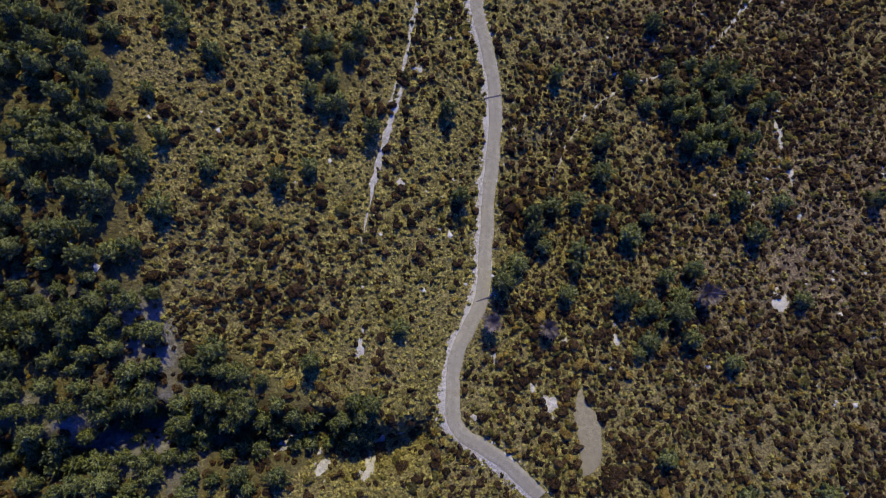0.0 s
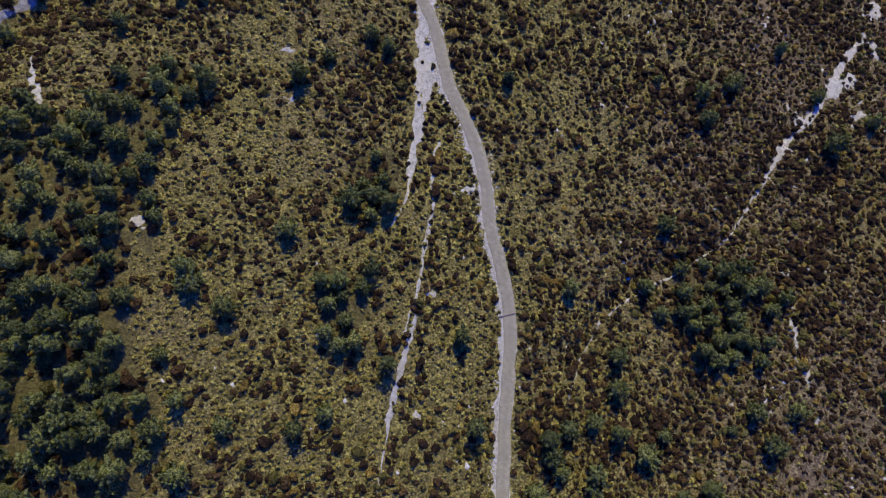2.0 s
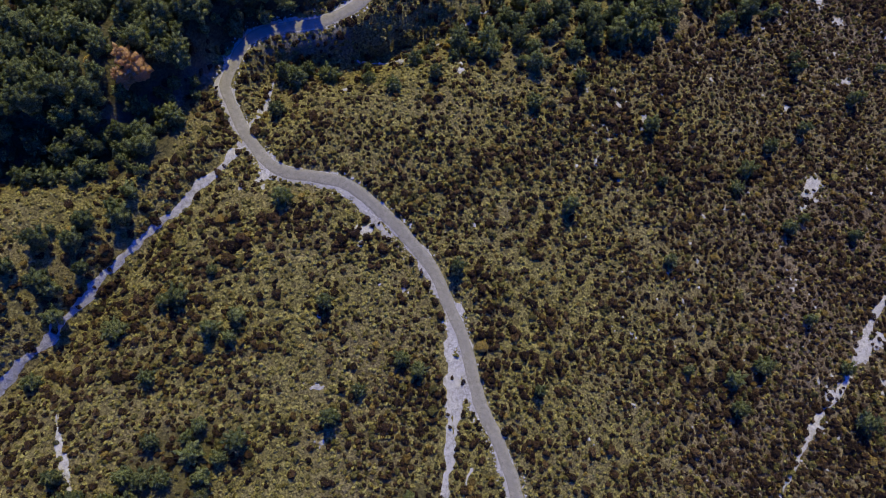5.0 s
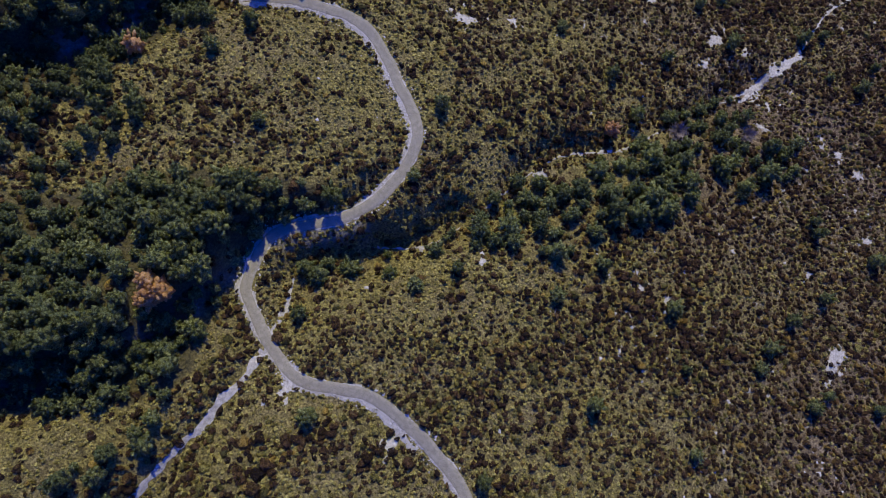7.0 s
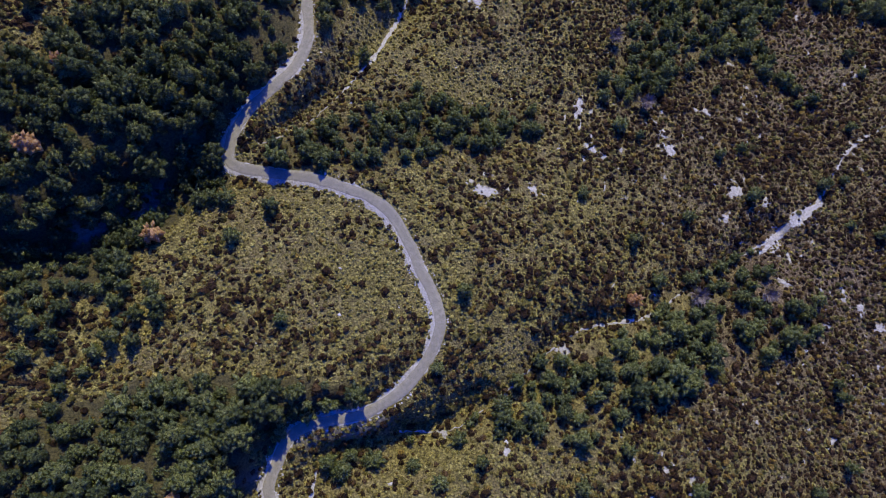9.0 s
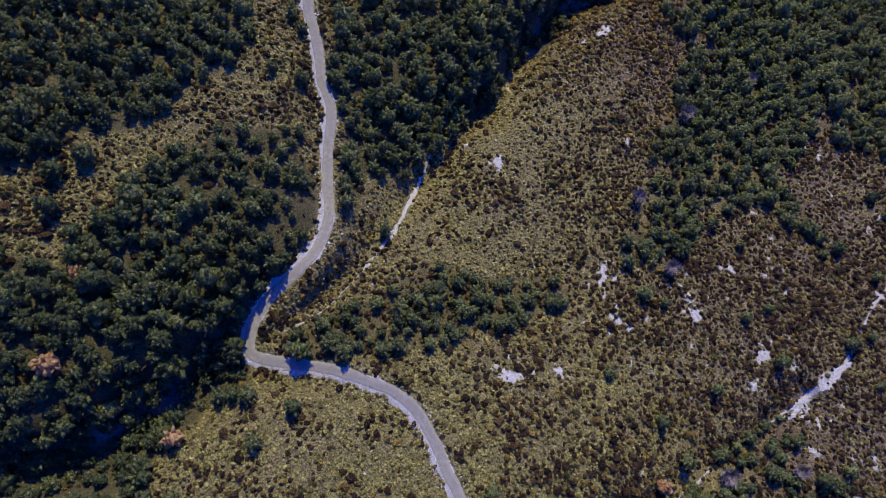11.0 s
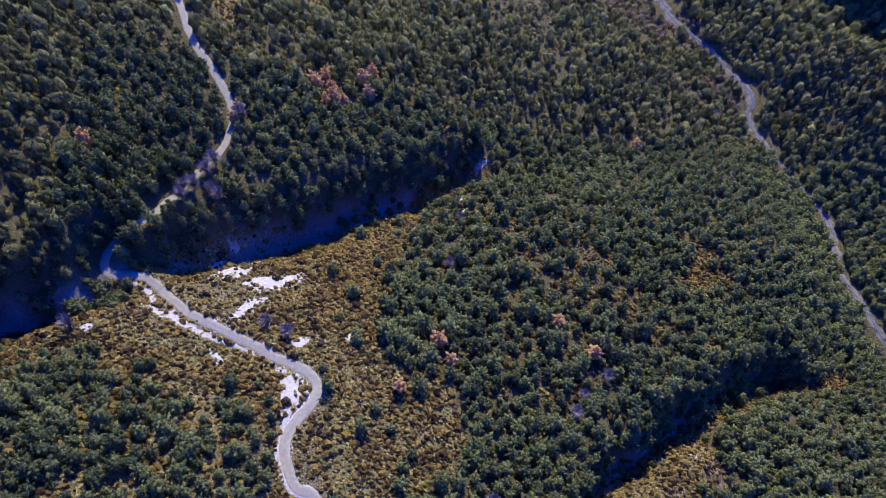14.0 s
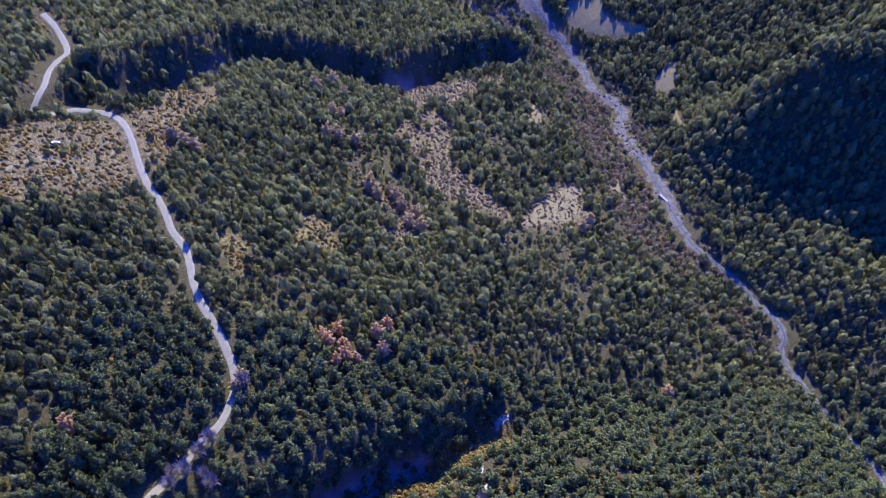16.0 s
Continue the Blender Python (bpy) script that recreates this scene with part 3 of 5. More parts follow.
DENSE_UPPER = [
    ([(37.5, 248.2), (56.8, 285.5), (47.1, 300.5), (150, 312), (150, 255), (116.3, 251.1), (92.8, 258.2), (77.9, 243.1), (86.6, 226), (66.9, 238.2), (51.7, 235.2), (37.5, 222), (24.6, 223.1)], 0.7),
    ([(-42.8, 145), (-31.9, 147), (-15, 150), (-5.1, 155), (17.6, 165.9), (56, 182), (65.1, 182), (65, 174), (77, 168), (76, 162), (50.9, 156), (28.7, 149), (8.8, 143), (-3.1, 149), (-21, 145), (-31.9, 142), (-39.8, 133)], 0.62),
    ([(-38, 219), (-23, 223), (10.6, 220), (14.6, 212.9), (-16, 209), (-36, 205), (-57, 206), (-57, 209)], 0.8),
]
DENSE_EDGE = [
    ([(-95, 98), (-74.7, 113.1), (-65.4, 117.1), (-62.6, 111.2), (-69.8, 103.9), (-78.9, 96), (-95, 92)], 0.5),
    ([(1.9, 423.7), (13, 424.1), (168.8, 409.1), (172.6, 445.4), (78.1, 437.4), (42.8, 445.6)], 0.9),
    ([(117.9, 339.9), (151.4, 362.8), (180, 360), (180, 325), (130, 325)], 0.9),
    ([(-160, 342), (-59.9, 323.9), (-59.9, 289.9), (-63, 275), (-68.1, 261.1), (-160, 263)], 0.66),
]
DENSE = DENSE_LOWER + DENSE_MIDDLE + DENSE_UPPER + DENSE_EDGE
OPEN_WOOD_WEST = [
    ([(-97.4, 182.1), (-74.3, 185.1), (-69.5, 176.1), (-83.5, 166.2), (-94.7, 162.1)], 0.45),
    ([(-100, 46), (-65.4, 44), (-53.3, 35.9), (-49.4, 22), (-49.6, 6.9), (-43, -6), (-30, -15), (-12, -21), (-14, -27), (-32, -31), (-49, -38), (-100, -42)], 0.9),
    ([(-100, 62), (-72.8, 60), (-61.9, 68), (-49.9, 67), (-48.7, 54), (-55.5, 47.9), (-51.3, 32), (-53.3, 20), (-100, 9)], 0.75),
    ([(-100, 63), (-64.9, 67), (-62.9, 72), (-57, 78), (-44, 74), (-46, 71), (-51.9, 64), (-48.7, 56), (-50.5, 45.9), (-100, 48)], 0.8),
]
OPEN_WOOD_EAST = [
    ([(-26, 41), (-18.1, 41), (-19.1, 30), (-26, 31)], 0.75),
    ([(-21.1, 60), (-12.1, 63), (-12.1, 51), (-18.1, 52)], 0.75),
    ([(32.4, 32), (41.4, 40), (56.3, 45), (62.2, 39), (58.3, 23), (45.4, 22), (42.4, 30)], 1.0),
    ([(10.2, 17.1), (20.3, 17.1), (36.4, 12), (47.2, -2), (44.2, -14.1), (37.3, -14.1), (27.4, -12.2), (20.3, -0), (9.2, 2)], 0.22),
]
OPEN_WOOD = OPEN_WOOD_WEST + OPEN_WOOD_EAST
HOLES_NEAR = [
    [(-61.4, 375.4), (-44.9, 393.5), (-26, 406.6), (-7.1, 420.6), (-3.1, 417.3), (-20.2, 395.7), (-29.9, 374.9), (-34.9, 357.5), (-40, 342.8), (-49.9, 357.6)],
    [(-102, 234), (-94, 251), (-77, 260), (-65, 271), (-56.9, 284.9), (-50.9, 292.9), (-47.2, 265.2), (-58.2, 263.2), (-72.1, 255), (-82, 244), (-90, 229), (-101, 229)],
    [(-48.9, 295.9), (-48.9, 307.9), (-38, 315.9), (-29, 324.8), (-15, 321.7), (-14, 310.7), (-29, 298.8), (-39, 289.9)],
    [(-53, 331.9), (-55.9, 353.9), (-41.9, 364.4), (-34.9, 358.5), (-38, 337.8), (-43.9, 320.9), (-48.9, 320.9)],
]
HOLES_FAR = [
    [(-134.3, 346.8), (-105.9, 350.1), (-97.2, 346.1), (-63.9, 324.9), (-61.9, 315.9), (-85.7, 325.7), (-109.6, 339.3), (-127.4, 329.7)],
    [(-48.9, 328.9), (-15, 330.7), (-20, 299.8), (-39.9, 295.9), (-49.9, 314.9)],
    [(72, 388), (81.3, 383.3), (87.1, 363.3), (61.4, 362.4)],
    [(-144.2, 538.5), (-132.5, 566.3), (-115.6, 587.4), (-109.7, 567.8), (-119.5, 538.5), (-118.6, 508.8), (-122.8, 502.6), (-132.7, 519.8)],
    [(-195, 500), (-172, 526), (-162.5, 529.5), (-147.1, 537.1), (-138.5, 527.8), (-127.4, 506.7), (-125.8, 496.7), (-134.6, 487.7), (-147.6, 486), (-159, 473.3), (-195, 478)],
]
HOLES = HOLES_NEAR + HOLES_FAR
PALE = [
    [(-49.1, 625.9), (-31.3, 631.3), (-6.7, 632), (26.3, 645.6), (31.6, 641.1), (4.7, 619.2), (-8.2, 604.7), (-31.3, 599.6), (-37.5, 624.1)],
    [(-36, 574), (-28, 590), (-14.2, 601), (-7.5, 590), (-9, 563), (-2, 544), (12.4, 526), (8, 515), (-8, 521), (-27, 531), (-30, 550)],
    [(12.4, 513.4), (20.4, 526.4), (37.6, 543.8), (50.7, 553.8), (49.4, 532.5), (49.8, 521), (37.4, 518.4), (24.3, 517.7)],
    [(72.2, 577.7), (77.9, 575.1), (73.8, 549.8), (67.6, 549.4)],
    [(-47.1, 523.3), (-36.7, 520), (-25.1, 511.7), (-22.8, 497.3), (-32.2, 491), (-38.7, 499.8), (-44.5, 513.3)],
]
GAPS = [
    [(-101, 479.3), (-90.8, 482.3), (-78.4, 464.9), (-81, 457.7), (-93.3, 465.3)],
    [(-73.2, 490.8), (-60, 499.6), (-58.4, 483), (-67.9, 476.5)],
]
CLEARING = [(21.4, -17.3), (22.6, -20.9), (24.6, -22.7), (24.9, -27.3), (23.8, -31.8), (20.8, -32.9), (20.6, -27.4), (20.3, -22.4)]
MEADOWS = [
    [(70.5, 722.7), (70.1, 706.3), (81.4, 695.5), (99.3, 685.1), (112.5, 679.5), (112.5, 686.8), (97.6, 696), (91.4, 705.2), (89.7, 720)],
    [(108.7, 636), (118.1, 631.3), (121.6, 639.1), (121.8, 652.9), (114.3, 647.3)],
    [(31.4, 610), (29.9, 593.8), (37.1, 595.8), (39.9, 610.5), (37.2, 617.7)],
    [(15.5, 514), (22, 524), (30, 537), (42, 547), (52, 554), (49, 540), (44, 528), (36, 521), (26, 518)],
    [(75.4, 574.7), (75.2, 548), (69.5, 549), (71, 564)],
    [(116.5, 618.7), (113.5, 597.3), (109.9, 598.8), (112.5, 611)],
]
NORTH = np.array([(-230, 338), (-133.3, 351.5), (-109.5, 366.5), (-78.8, 383.6), (-33.9, 397.7), (2, 425.8), (42.8, 438.6), (78, 429.2), (131.7, 432.6), (300, 440)], float)
RIVER_LINE = smooth_line(RIVER, 2.0)


def river_gap(x, y):
    return along(x, y, RIVER)[0]


def wood_at(x, y):
    """How closely trees stand, 0 to 1."""
    w = np.zeros(np.shape(x))
    for poly, k in DENSE:
        w = np.maximum(w, inside(x, y, poly) * k)
    back = y > np.interp(x, NORTH[:, 0], NORTH[:, 1])
    w = np.maximum(w, back * 0.95)
    w = np.maximum(w, (x > np.interp(y, FITRIV[:, 1], FITRIV[:, 0]) + 4) * 0.97)
    w = np.maximum(w, ((x < -105) & (y > 110)) * 0.97)
    w = np.maximum(w, ((y > 770) | (x > 150)) * 0.9)
    for poly in HOLES:
        w = np.where(inside(x, y, poly), 0.07, w)
    for poly in PALE:
        w = np.where(inside(x, y, poly, 5), np.minimum(w, 0.12), w)
    for poly in GAPS:
        w = np.where(inside(x, y, poly, 5), np.minimum(w, 0.14), w)
    for poly in MEADOWS:
        w = np.where(inside(x, y, poly, 1.5), 0, w)
    return w


def loose_at(x, y):
    """How open the wood stands on the middle spur, 0 to 1."""
    spur = np.exp(-((x - 28) / 42) ** 2 - ((y - 372) / 34) ** 2)
    return spur * np.clip(2.4 * vnoise(x, y, 13, 61) - 0.42, 0, 1)


def thin_at(x, y):
    """Where the far wood stands thinner, with shrubs between the trees."""
    return 0.4 + 1.2 * vnoise(x, y, 21, 77) - 0.35 * np.clip((y - 480) / 30, 0, 1) * np.clip((x + 70) / 40, 0, 1) * (x < 95) + np.clip((x - 95) / 20, 0, 1) + np.clip((y - 640) / 30, 0, 1)


def brush_at(x, y):
    """Where leafless brush lines the river, 0 to 1."""
    side = x - np.interp(y, FITRIV[:, 1], FITRIV[:, 0])
    near = np.clip((side + 34) / 8, 0, 1) * np.clip((15 - side) / 6, 0, 1) * np.clip((y - 455) / 30, 0, 1)
    return near * np.clip(2.2 * vnoise(x, y, 16, 44) - 0.35, 0, 1)


def open_at(x, y):
    w = np.full(np.shape(x), 0.012)
    for poly, k in OPEN_WOOD:
        w = np.maximum(w, inside(x, y, poly) * k)
    return w


# ---------------------------------------------------------------- ground
# open wood gets 0.7 litter, whose dark colour also stands in for tree shade
wood_field = np.maximum(np.clip((wood_at(MX, MY) - 0.62) * 3.5, 0, 1), 0.7 * (open_at(MX, MY) > 0.5))
dry_field = np.clip((MX - 20) / 45, 0, 1) * 0.75 + (vnoise(MX, MY, 22, 12) - 0.5) * 0.9 + np.clip((MY - 235) / 80, 0, 1) * 0.35
for poly in HOLES[:-2]:
    dry_field = np.where(inside(MX, MY, poly), 0.3 * dry_field, dry_field)
for poly in PALE + HOLES[-2:]:
    dry_field = np.where(inside(MX, MY, poly, 5), 0.55, dry_field)
for poly in GAPS:
    dry_field = np.where(inside(MX, MY, poly, 5), 0.15, dry_field)
dry_field = dry_field + 0.5 * np.exp(-((MX - 28) / 32) ** 2 - ((MY - 275) / 32) ** 2)
dry_field = np.clip(dry_field, 0, 1)
def marl_at(x, y):
    """Bare eroded banks along the steep sides of the ravines."""
    m = np.zeros(np.shape(x))
    for (path, cut, steep, slack), bare in zip(SCARPS, (1, 0, 0.5, 0, 0, 0.8, 0, 0.8, 1, 1)):
        q, s = along(x, y, path)
        side = y > np.interp(x, [p[0] for p in path], [p[1] for p in path])
        m = np.maximum(m, np.clip(1.6 - q / np.where(side, steep * 0.55, 1.6), 0, 1) * bare)
    m = np.where((x > -75) & (x < 8) & (y > 170) & (y < 290), 0, m)
    shady = np.clip((-30 - x) / 12, 0, 1) * np.clip((2 - y) / 8, 0, 1) * np.clip((y + 36) / 6, 0, 1)
    m = np.maximum(m, shady * np.clip(vnoise(x, y, 2.5, 73) * 2.8 - 1.15, 0, 1))
    return m * np.clip((vnoise(x, y, 8, 71) - 0.32) * 5, 0, 1)


marl_field = marl_at(MX, MY)
ny_, nx_ = MX.shape
idx = np.arange(ny_ * nx_).reshape(ny_, nx_)
a, b, c, d = idx[:-1, :-1].ravel(), idx[:-1, 1:].ravel(), idx[1:, 1:].ravel(), idx[1:, :-1].ravel()
tris = np.concatenate([np.stack([a, b, c], -1), np.stack([a, c, d], -1)])
ground = new("ground", tri_mesh("ground", np.stack([MX, MY, GZ], -1).reshape(-1, 3), tris, GROUND, [("wood", wood_field.ravel()), ("dry", dry_field.ravel()), ("marl", marl_field.ravel())], True))
tagged(ground, "mossy yellow-green mountainside with brown earth and leaf litter", "ground", kind="structure")


def ribbon(name, line, widths, mat, label, category, lift=0.08, rough=0.0, shift=0.0, across=4, seed=0, kind="structure"):
    """A strip laid on the ground along a plan line, with uneven edges."""
    p = smooth_line(line, 0.9)
    s = np.linspace(0, 1, len(p))
    w = np.interp(s, np.linspace(0, 1, len(widths)), widths) / 2
    g = np.gradient(p, axis=0)
    nrm = np.stack([g[:, 1], -g[:, 0]], -1) / np.maximum(1e-6, np.hypot(g[:, 0], g[:, 1]))[:, None]
    vs = []
    for i in range(len(p)):
        wl = w[i] * (1 + rough * 2 * (vnoise(i * 0.9, 0, 2.2, seed) - 0.5)) + rough * (vnoise(i * 0.9, 9, 0.9, seed) - 0.5)
        wr = w[i] * (1 + rough * 2 * (vnoise(i * 0.9, 5, 2.2, seed + 1) - 0.5)) + rough * (vnoise(i * 0.9, 3, 0.9, seed) - 0.5)
        for j in range(across + 1):
            o = shift + (-wl + (wl + wr) * j / across)
            vs.append(p[i] + nrm[i] * o)
    vs = np.array(vs)
    edge = np.tile(np.where((np.arange(across + 1) % across) == 0, -0.1, lift), len(p))
    z = height(vs[:, 0], vs[:, 1]) + edge
    q = across + 1
    fs = [(i * q + j, i * q + j + 1, (i + 1) * q + j + 1, (i + 1) * q + j) for i in range(len(p) - 1) for j in range(across)]
    ob = new(name, mesh_from(name, [tuple(v) for v in np.column_stack([vs, z])], [f[::-1] for f in fs], mat, True, np.tile(np.abs(np.linspace(-1, 1, across + 1)), len(p))))
    return tagged(ob, label, category, kind=kind)


road_all = ROAD + ROAD_MID[1:] + ROAD_FAR[1:] + ROAD_TOP
ribbon("road", road_all, [2.9, 2.8, 3.0, 2.8, 3.0], GRAVEL, "grey gravel forest track winding along the slope", "road", 0.16, 0.12, across=6)
ribbon("road_verge", ROAD + ROAD_MID[1:] + ROAD_FAR[1:10], [3.7, 3.5, 3.6, 3.8, 3.6], VERGE, "pale crumbling rubble verge beside the track", "verge", 0.07, 0.4, shift=-0.4, across=6, seed=4)

WASHES_TRACKSIDE = [
    ("wash", [(-6.2, 95.1), (-8, 87.3), (-7.3, 78.8), (-8.3, 72.7), (-9.2, 66.7), (-9.8, 59.8), (-11.1, 54.2), (-13.4, 49.6)], [2.5, 3.6, 5.0, 3.6, 2.6, 2.0, 0.8, 0.5]),
    ("trail", [(-6.6, 50.5), (-8.5, 40.5), (-9.9, 31), (-12.2, 24.8), (-13.7, 18.8), (-14.3, 13.9), (-15.5, 7.1), (-15.9, 3.4)], [0.35, 0.4, 0.5, 0.9, 1.4, 1.3, 0.5, 0.25]),
    ("trail", [(-5, 65.4), (-6.1, 60), (-6.2, 52.7), (-7.9, 46.7), (-8.7, 39.6), (-11.4, 31)], [0.8, 0.6, 0.7, 0.5, 0.5]),
]
WASHES_GULLIES = [
    ("streambed", [(17.6, 17.3), (21.8, 26.9), (28.9, 34.9), (40.7, 40.4), (52.1, 47.5), (60.3, 56.8), (67.7, 66.7), (75.9, 74.7), (85.3, 86), (93.3, 95.1)], [0.3, 0.5, 0.6, 0.5, 0.6, 1.0, 1.5, 2.3, 2.2, 1.8]),
    ("gully_bed", [(-95, 70), (-84.2, 84.9), (-75.9, 95.3), (-67.6, 105.7), (-56.5, 116.9), (-47.9, 127.8)], [1.8, 2.2, 2.0, 1.7, 2.2, 2.4]),
    ("gully_bed", [(-46.7, 130.5), (-44.1, 135.4), (-43.1, 142.2)], [1.4, 1.2, 0.5]),
]
WASHES_SPUR = [
    ("streambed", [(-27.6, 147.8), (-16.1, 147.6), (-5.1, 153.1), (1.3, 158.2), (15.4, 166.9), (31.4, 168.8), (50, 178), (69.3, 186.1), (84.4, 195)], [0.3, 0.35, 0.6, 0.4, 1.2, 0.2, 0.2, 1.6, 1.2]),
    ("streambed", [(-55, 212), (-47, 214.9), (-37.1, 224.5), (-29, 234.7), (-23.4, 245.8), (-20, 253.8)], [0.2, 0.3, 0.5, 1.4, 1.5, 0.5]),
    ("trail", [(-164.6, 494), (-159, 503.6), (-152.1, 503.3), (-145.7, 498.1), (-138.7, 490.7)], [1.2, 1.6, 1.4, 1.4, 1.0]),
    ("trail", [(-140.9, 520.8), (-136.3, 508.2), (-130.2, 499.2)], [0.8, 1.2, 0.8]),
]
WASHES_BANKS = [
    ("streambed", [(65.1, 182.2), (70.8, 186.6), (75.7, 191.3), (83.2, 195.1), (90.8, 203.8), (98.5, 210.7), (112.4, 217.3)], [1.6, 2.6, 1.2, 0.5, 1.0, 0.9, 0.4]),
    ("eroded_bank", [(-107, 360.7), (-102.4, 358.1), (-96.2, 351.3), (-91.9, 347.4), (-86.2, 344), (-78.9, 339.6), (-73.6, 337.7), (-68.2, 334.5)], [0.8, 2.2, 3.6, 2.6, 1.8, 1.4, 1.0]),
    ("eroded_bank", [(-62.5, 331.3), (-59.5, 326), (-58, 321), (-58.6, 316.2), (-59.7, 312.7)], [1.6, 3.8, 4.6, 3.4, 1.0]),
    ("eroded_bank", [(-29.6, 118.4), (-27, 116.5), (-24.4, 114), (-21.8, 111.4), (-18.8, 107.8)], [0.8, 1.4, 1.2, 1.8, 1.2]),
    ("eroded_bank", [(-56.6, 204.3), (-52.4, 203.1), (-46.9, 202.6), (-41.8, 201.3)], [0.6, 1.2, 1.0, 0.8]),
    ("trail", [(132, 483.2), (131, 495.1), (123.9, 512.9), (115.5, 525.3), (109.7, 534.4)], [0.6, 1.6, 1.0, 1.6, 0.6]),
]
WASHES = WASHES_TRACKSIDE + WASHES_GULLIES + WASHES_SPUR + WASHES_BANKS
for i, (name, line, widths) in enumerate(WASHES):
    ribbon(name, line, widths, VERGE if name == "eroded_bank" else MARL if line[0][1] < 400 else TAN_EARTH, "pale washed-out marl runnel between the shrubs", "runnel", 0.07, 0.7, across=4, seed=20 + i)
ribbon("river_bed", RIVER, [2, 2, 2, 2, 2, 3, 5, 2, 4, 3, 6, 8, 7.5, 5.5, 5, 5, 4, 6], BED_STONE, "grey gravel bed of a mountain river", "river bed", 0.25, 0.6, across=6, seed=50)
ribbon("side_stream_bed", [(39.2, 666.3), (31.9, 677.9), (27, 690), (24, 710), (20, 730), (13.3, 748.3)], [3, 6, 5, 6, 8], BED_STONE, "pale gravel bed of a side stream", "stream bed", 0.25, 0.5, across=4, seed=54)
ribbon("water", RIVER, [0.8, 0.8, 0.9, 0.9, 1.0, 1.2, 1.2, 1.4, 4], WATER, "thin stream of river water over gravel", "water", 0.34, 0.4, across=4, seed=52)


def patch(name, x, y, rx, ry, turn, mat, label, category, lift=0.08, rough=0.5, seed=0, kind="structure"):
    """An irregular bare patch laid on the ground."""
    n, rings = 20, max(2, int(max(rx, ry) / 1.1))
    pick = random.Random(seed)
    lobes = [(0.0, 0.0, 0.85)] + [(pick.gauss(0, 0.75), pick.gauss(0, 0.75), pick.uniform(0.12, 0.42)) for _ in range(5)]
    all_v, fs, low, rim = [], [], [], []
    for q, (ox, oy, size) in enumerate(lobes):
        o = len(all_v)
        all_v.append((ox * rx, oy * ry))
        low.append(0)
        rim.append(0.0)
        for r in range(1, rings + 1):
            for i in range(n):
                a = 2 * math.pi * i / n
                k = size * r / rings * (1 + rough * 2 * (vnoise(math.cos(a) * 1.5 + x + q, math.sin(a) * 1.5 + y, 1.0, seed) - 0.5) + 0.3 * (pick.random() - 0.5))
                all_v.append((ox * rx + rx * k * math.cos(a), oy * ry + ry * k * math.sin(a)))
                low.append(r == rings)
                rim.append(r / rings)
        fs += [(o, o + 1 + i, o + 1 + (i + 1) % n) for i in range(n)]
        for r in range(rings - 1):
            b = o + 1 + r * n
            fs += [(b + i, b + n + i, b + n + (i + 1) % n, b + (i + 1) % n) for i in range(n)]
    v = np.array(all_v)
    vs = np.column_stack([x + v[:, 0] * math.cos(turn) - v[:, 1] * math.sin(turn), y + v[:, 0] * math.sin(turn) + v[:, 1] * math.cos(turn)])
    z = height(vs[:, 0], vs[:, 1]) + np.where(np.array(low, bool), -0.1, lift) + 0.004 * (np.arange(len(vs)) // (1 + n * rings))
    return tagged(new(name, mesh_from(name, [tuple(p) for p in np.column_stack([vs, z])], fs, mat, True, rim)), label, category, kind=kind)


BARE_A = [(-14.1, -30.9, 2, 0.9, 1.4), (-21.2, -29.7, 1.4, 1.1, 1.1), (-13.5, -26.6, 2.6, 0.9, 0), (-26.6, -26, 1.8, 1, 0.3), (-0.4, -24.4, 1.3, 1.9, 0), (3.3, -22.7, 0.9, 0.7, 0), (16, -20.8, 1.6, 1.4, 0), (13.3, -18.6, 0.5, 1.6, 0), (27.2, -15.5, 0.4, 0.9, 0), (6.8, -13.3, 0.6, 1.7, 0), (-15.5, -11.3, 0.7, 2.2, 0)]
BARE_B = [(19.2, -10.7, 0.5, 0.7, 0), (28.3, -10.2, 0.9, 1.5, 0), (59.4, -4.5, 2, 1.9, 0), (65.8, 12.5, 0.7, 1.1, 0), (-9.4, 16.9, 0.7, 1, 0), (65.1, 20.3, 0.7, 2.3, 0), (85.7, 20.8, 0.7, 1.2, 0), (63.7, 28.3, 1, 3.6, 0), (-6.4, 37.6, 0.8, 0.6, 0), (62.8, 40.1, 1.8, 0.7, 0), (-52.1, 50, 1.6, 1.1, 0), (0.5, 56.6, 1.7, 0.8, 0), (67.6, 66.1, 2.6, 1.8, 0), (-30.8, 72.2, 0.6, 0.5, 0), (72.1, 72.6, 1.9, 2.1, 0), (-71.4, 73.3, 5.2, 0.9, 2), (87.3, 74.6, 3.2, 1.2, 0.5), (82.7, 80.4, 3.8, 2, 0.9), (-31.5, 81.6, 1.1, 0.7, 0)]
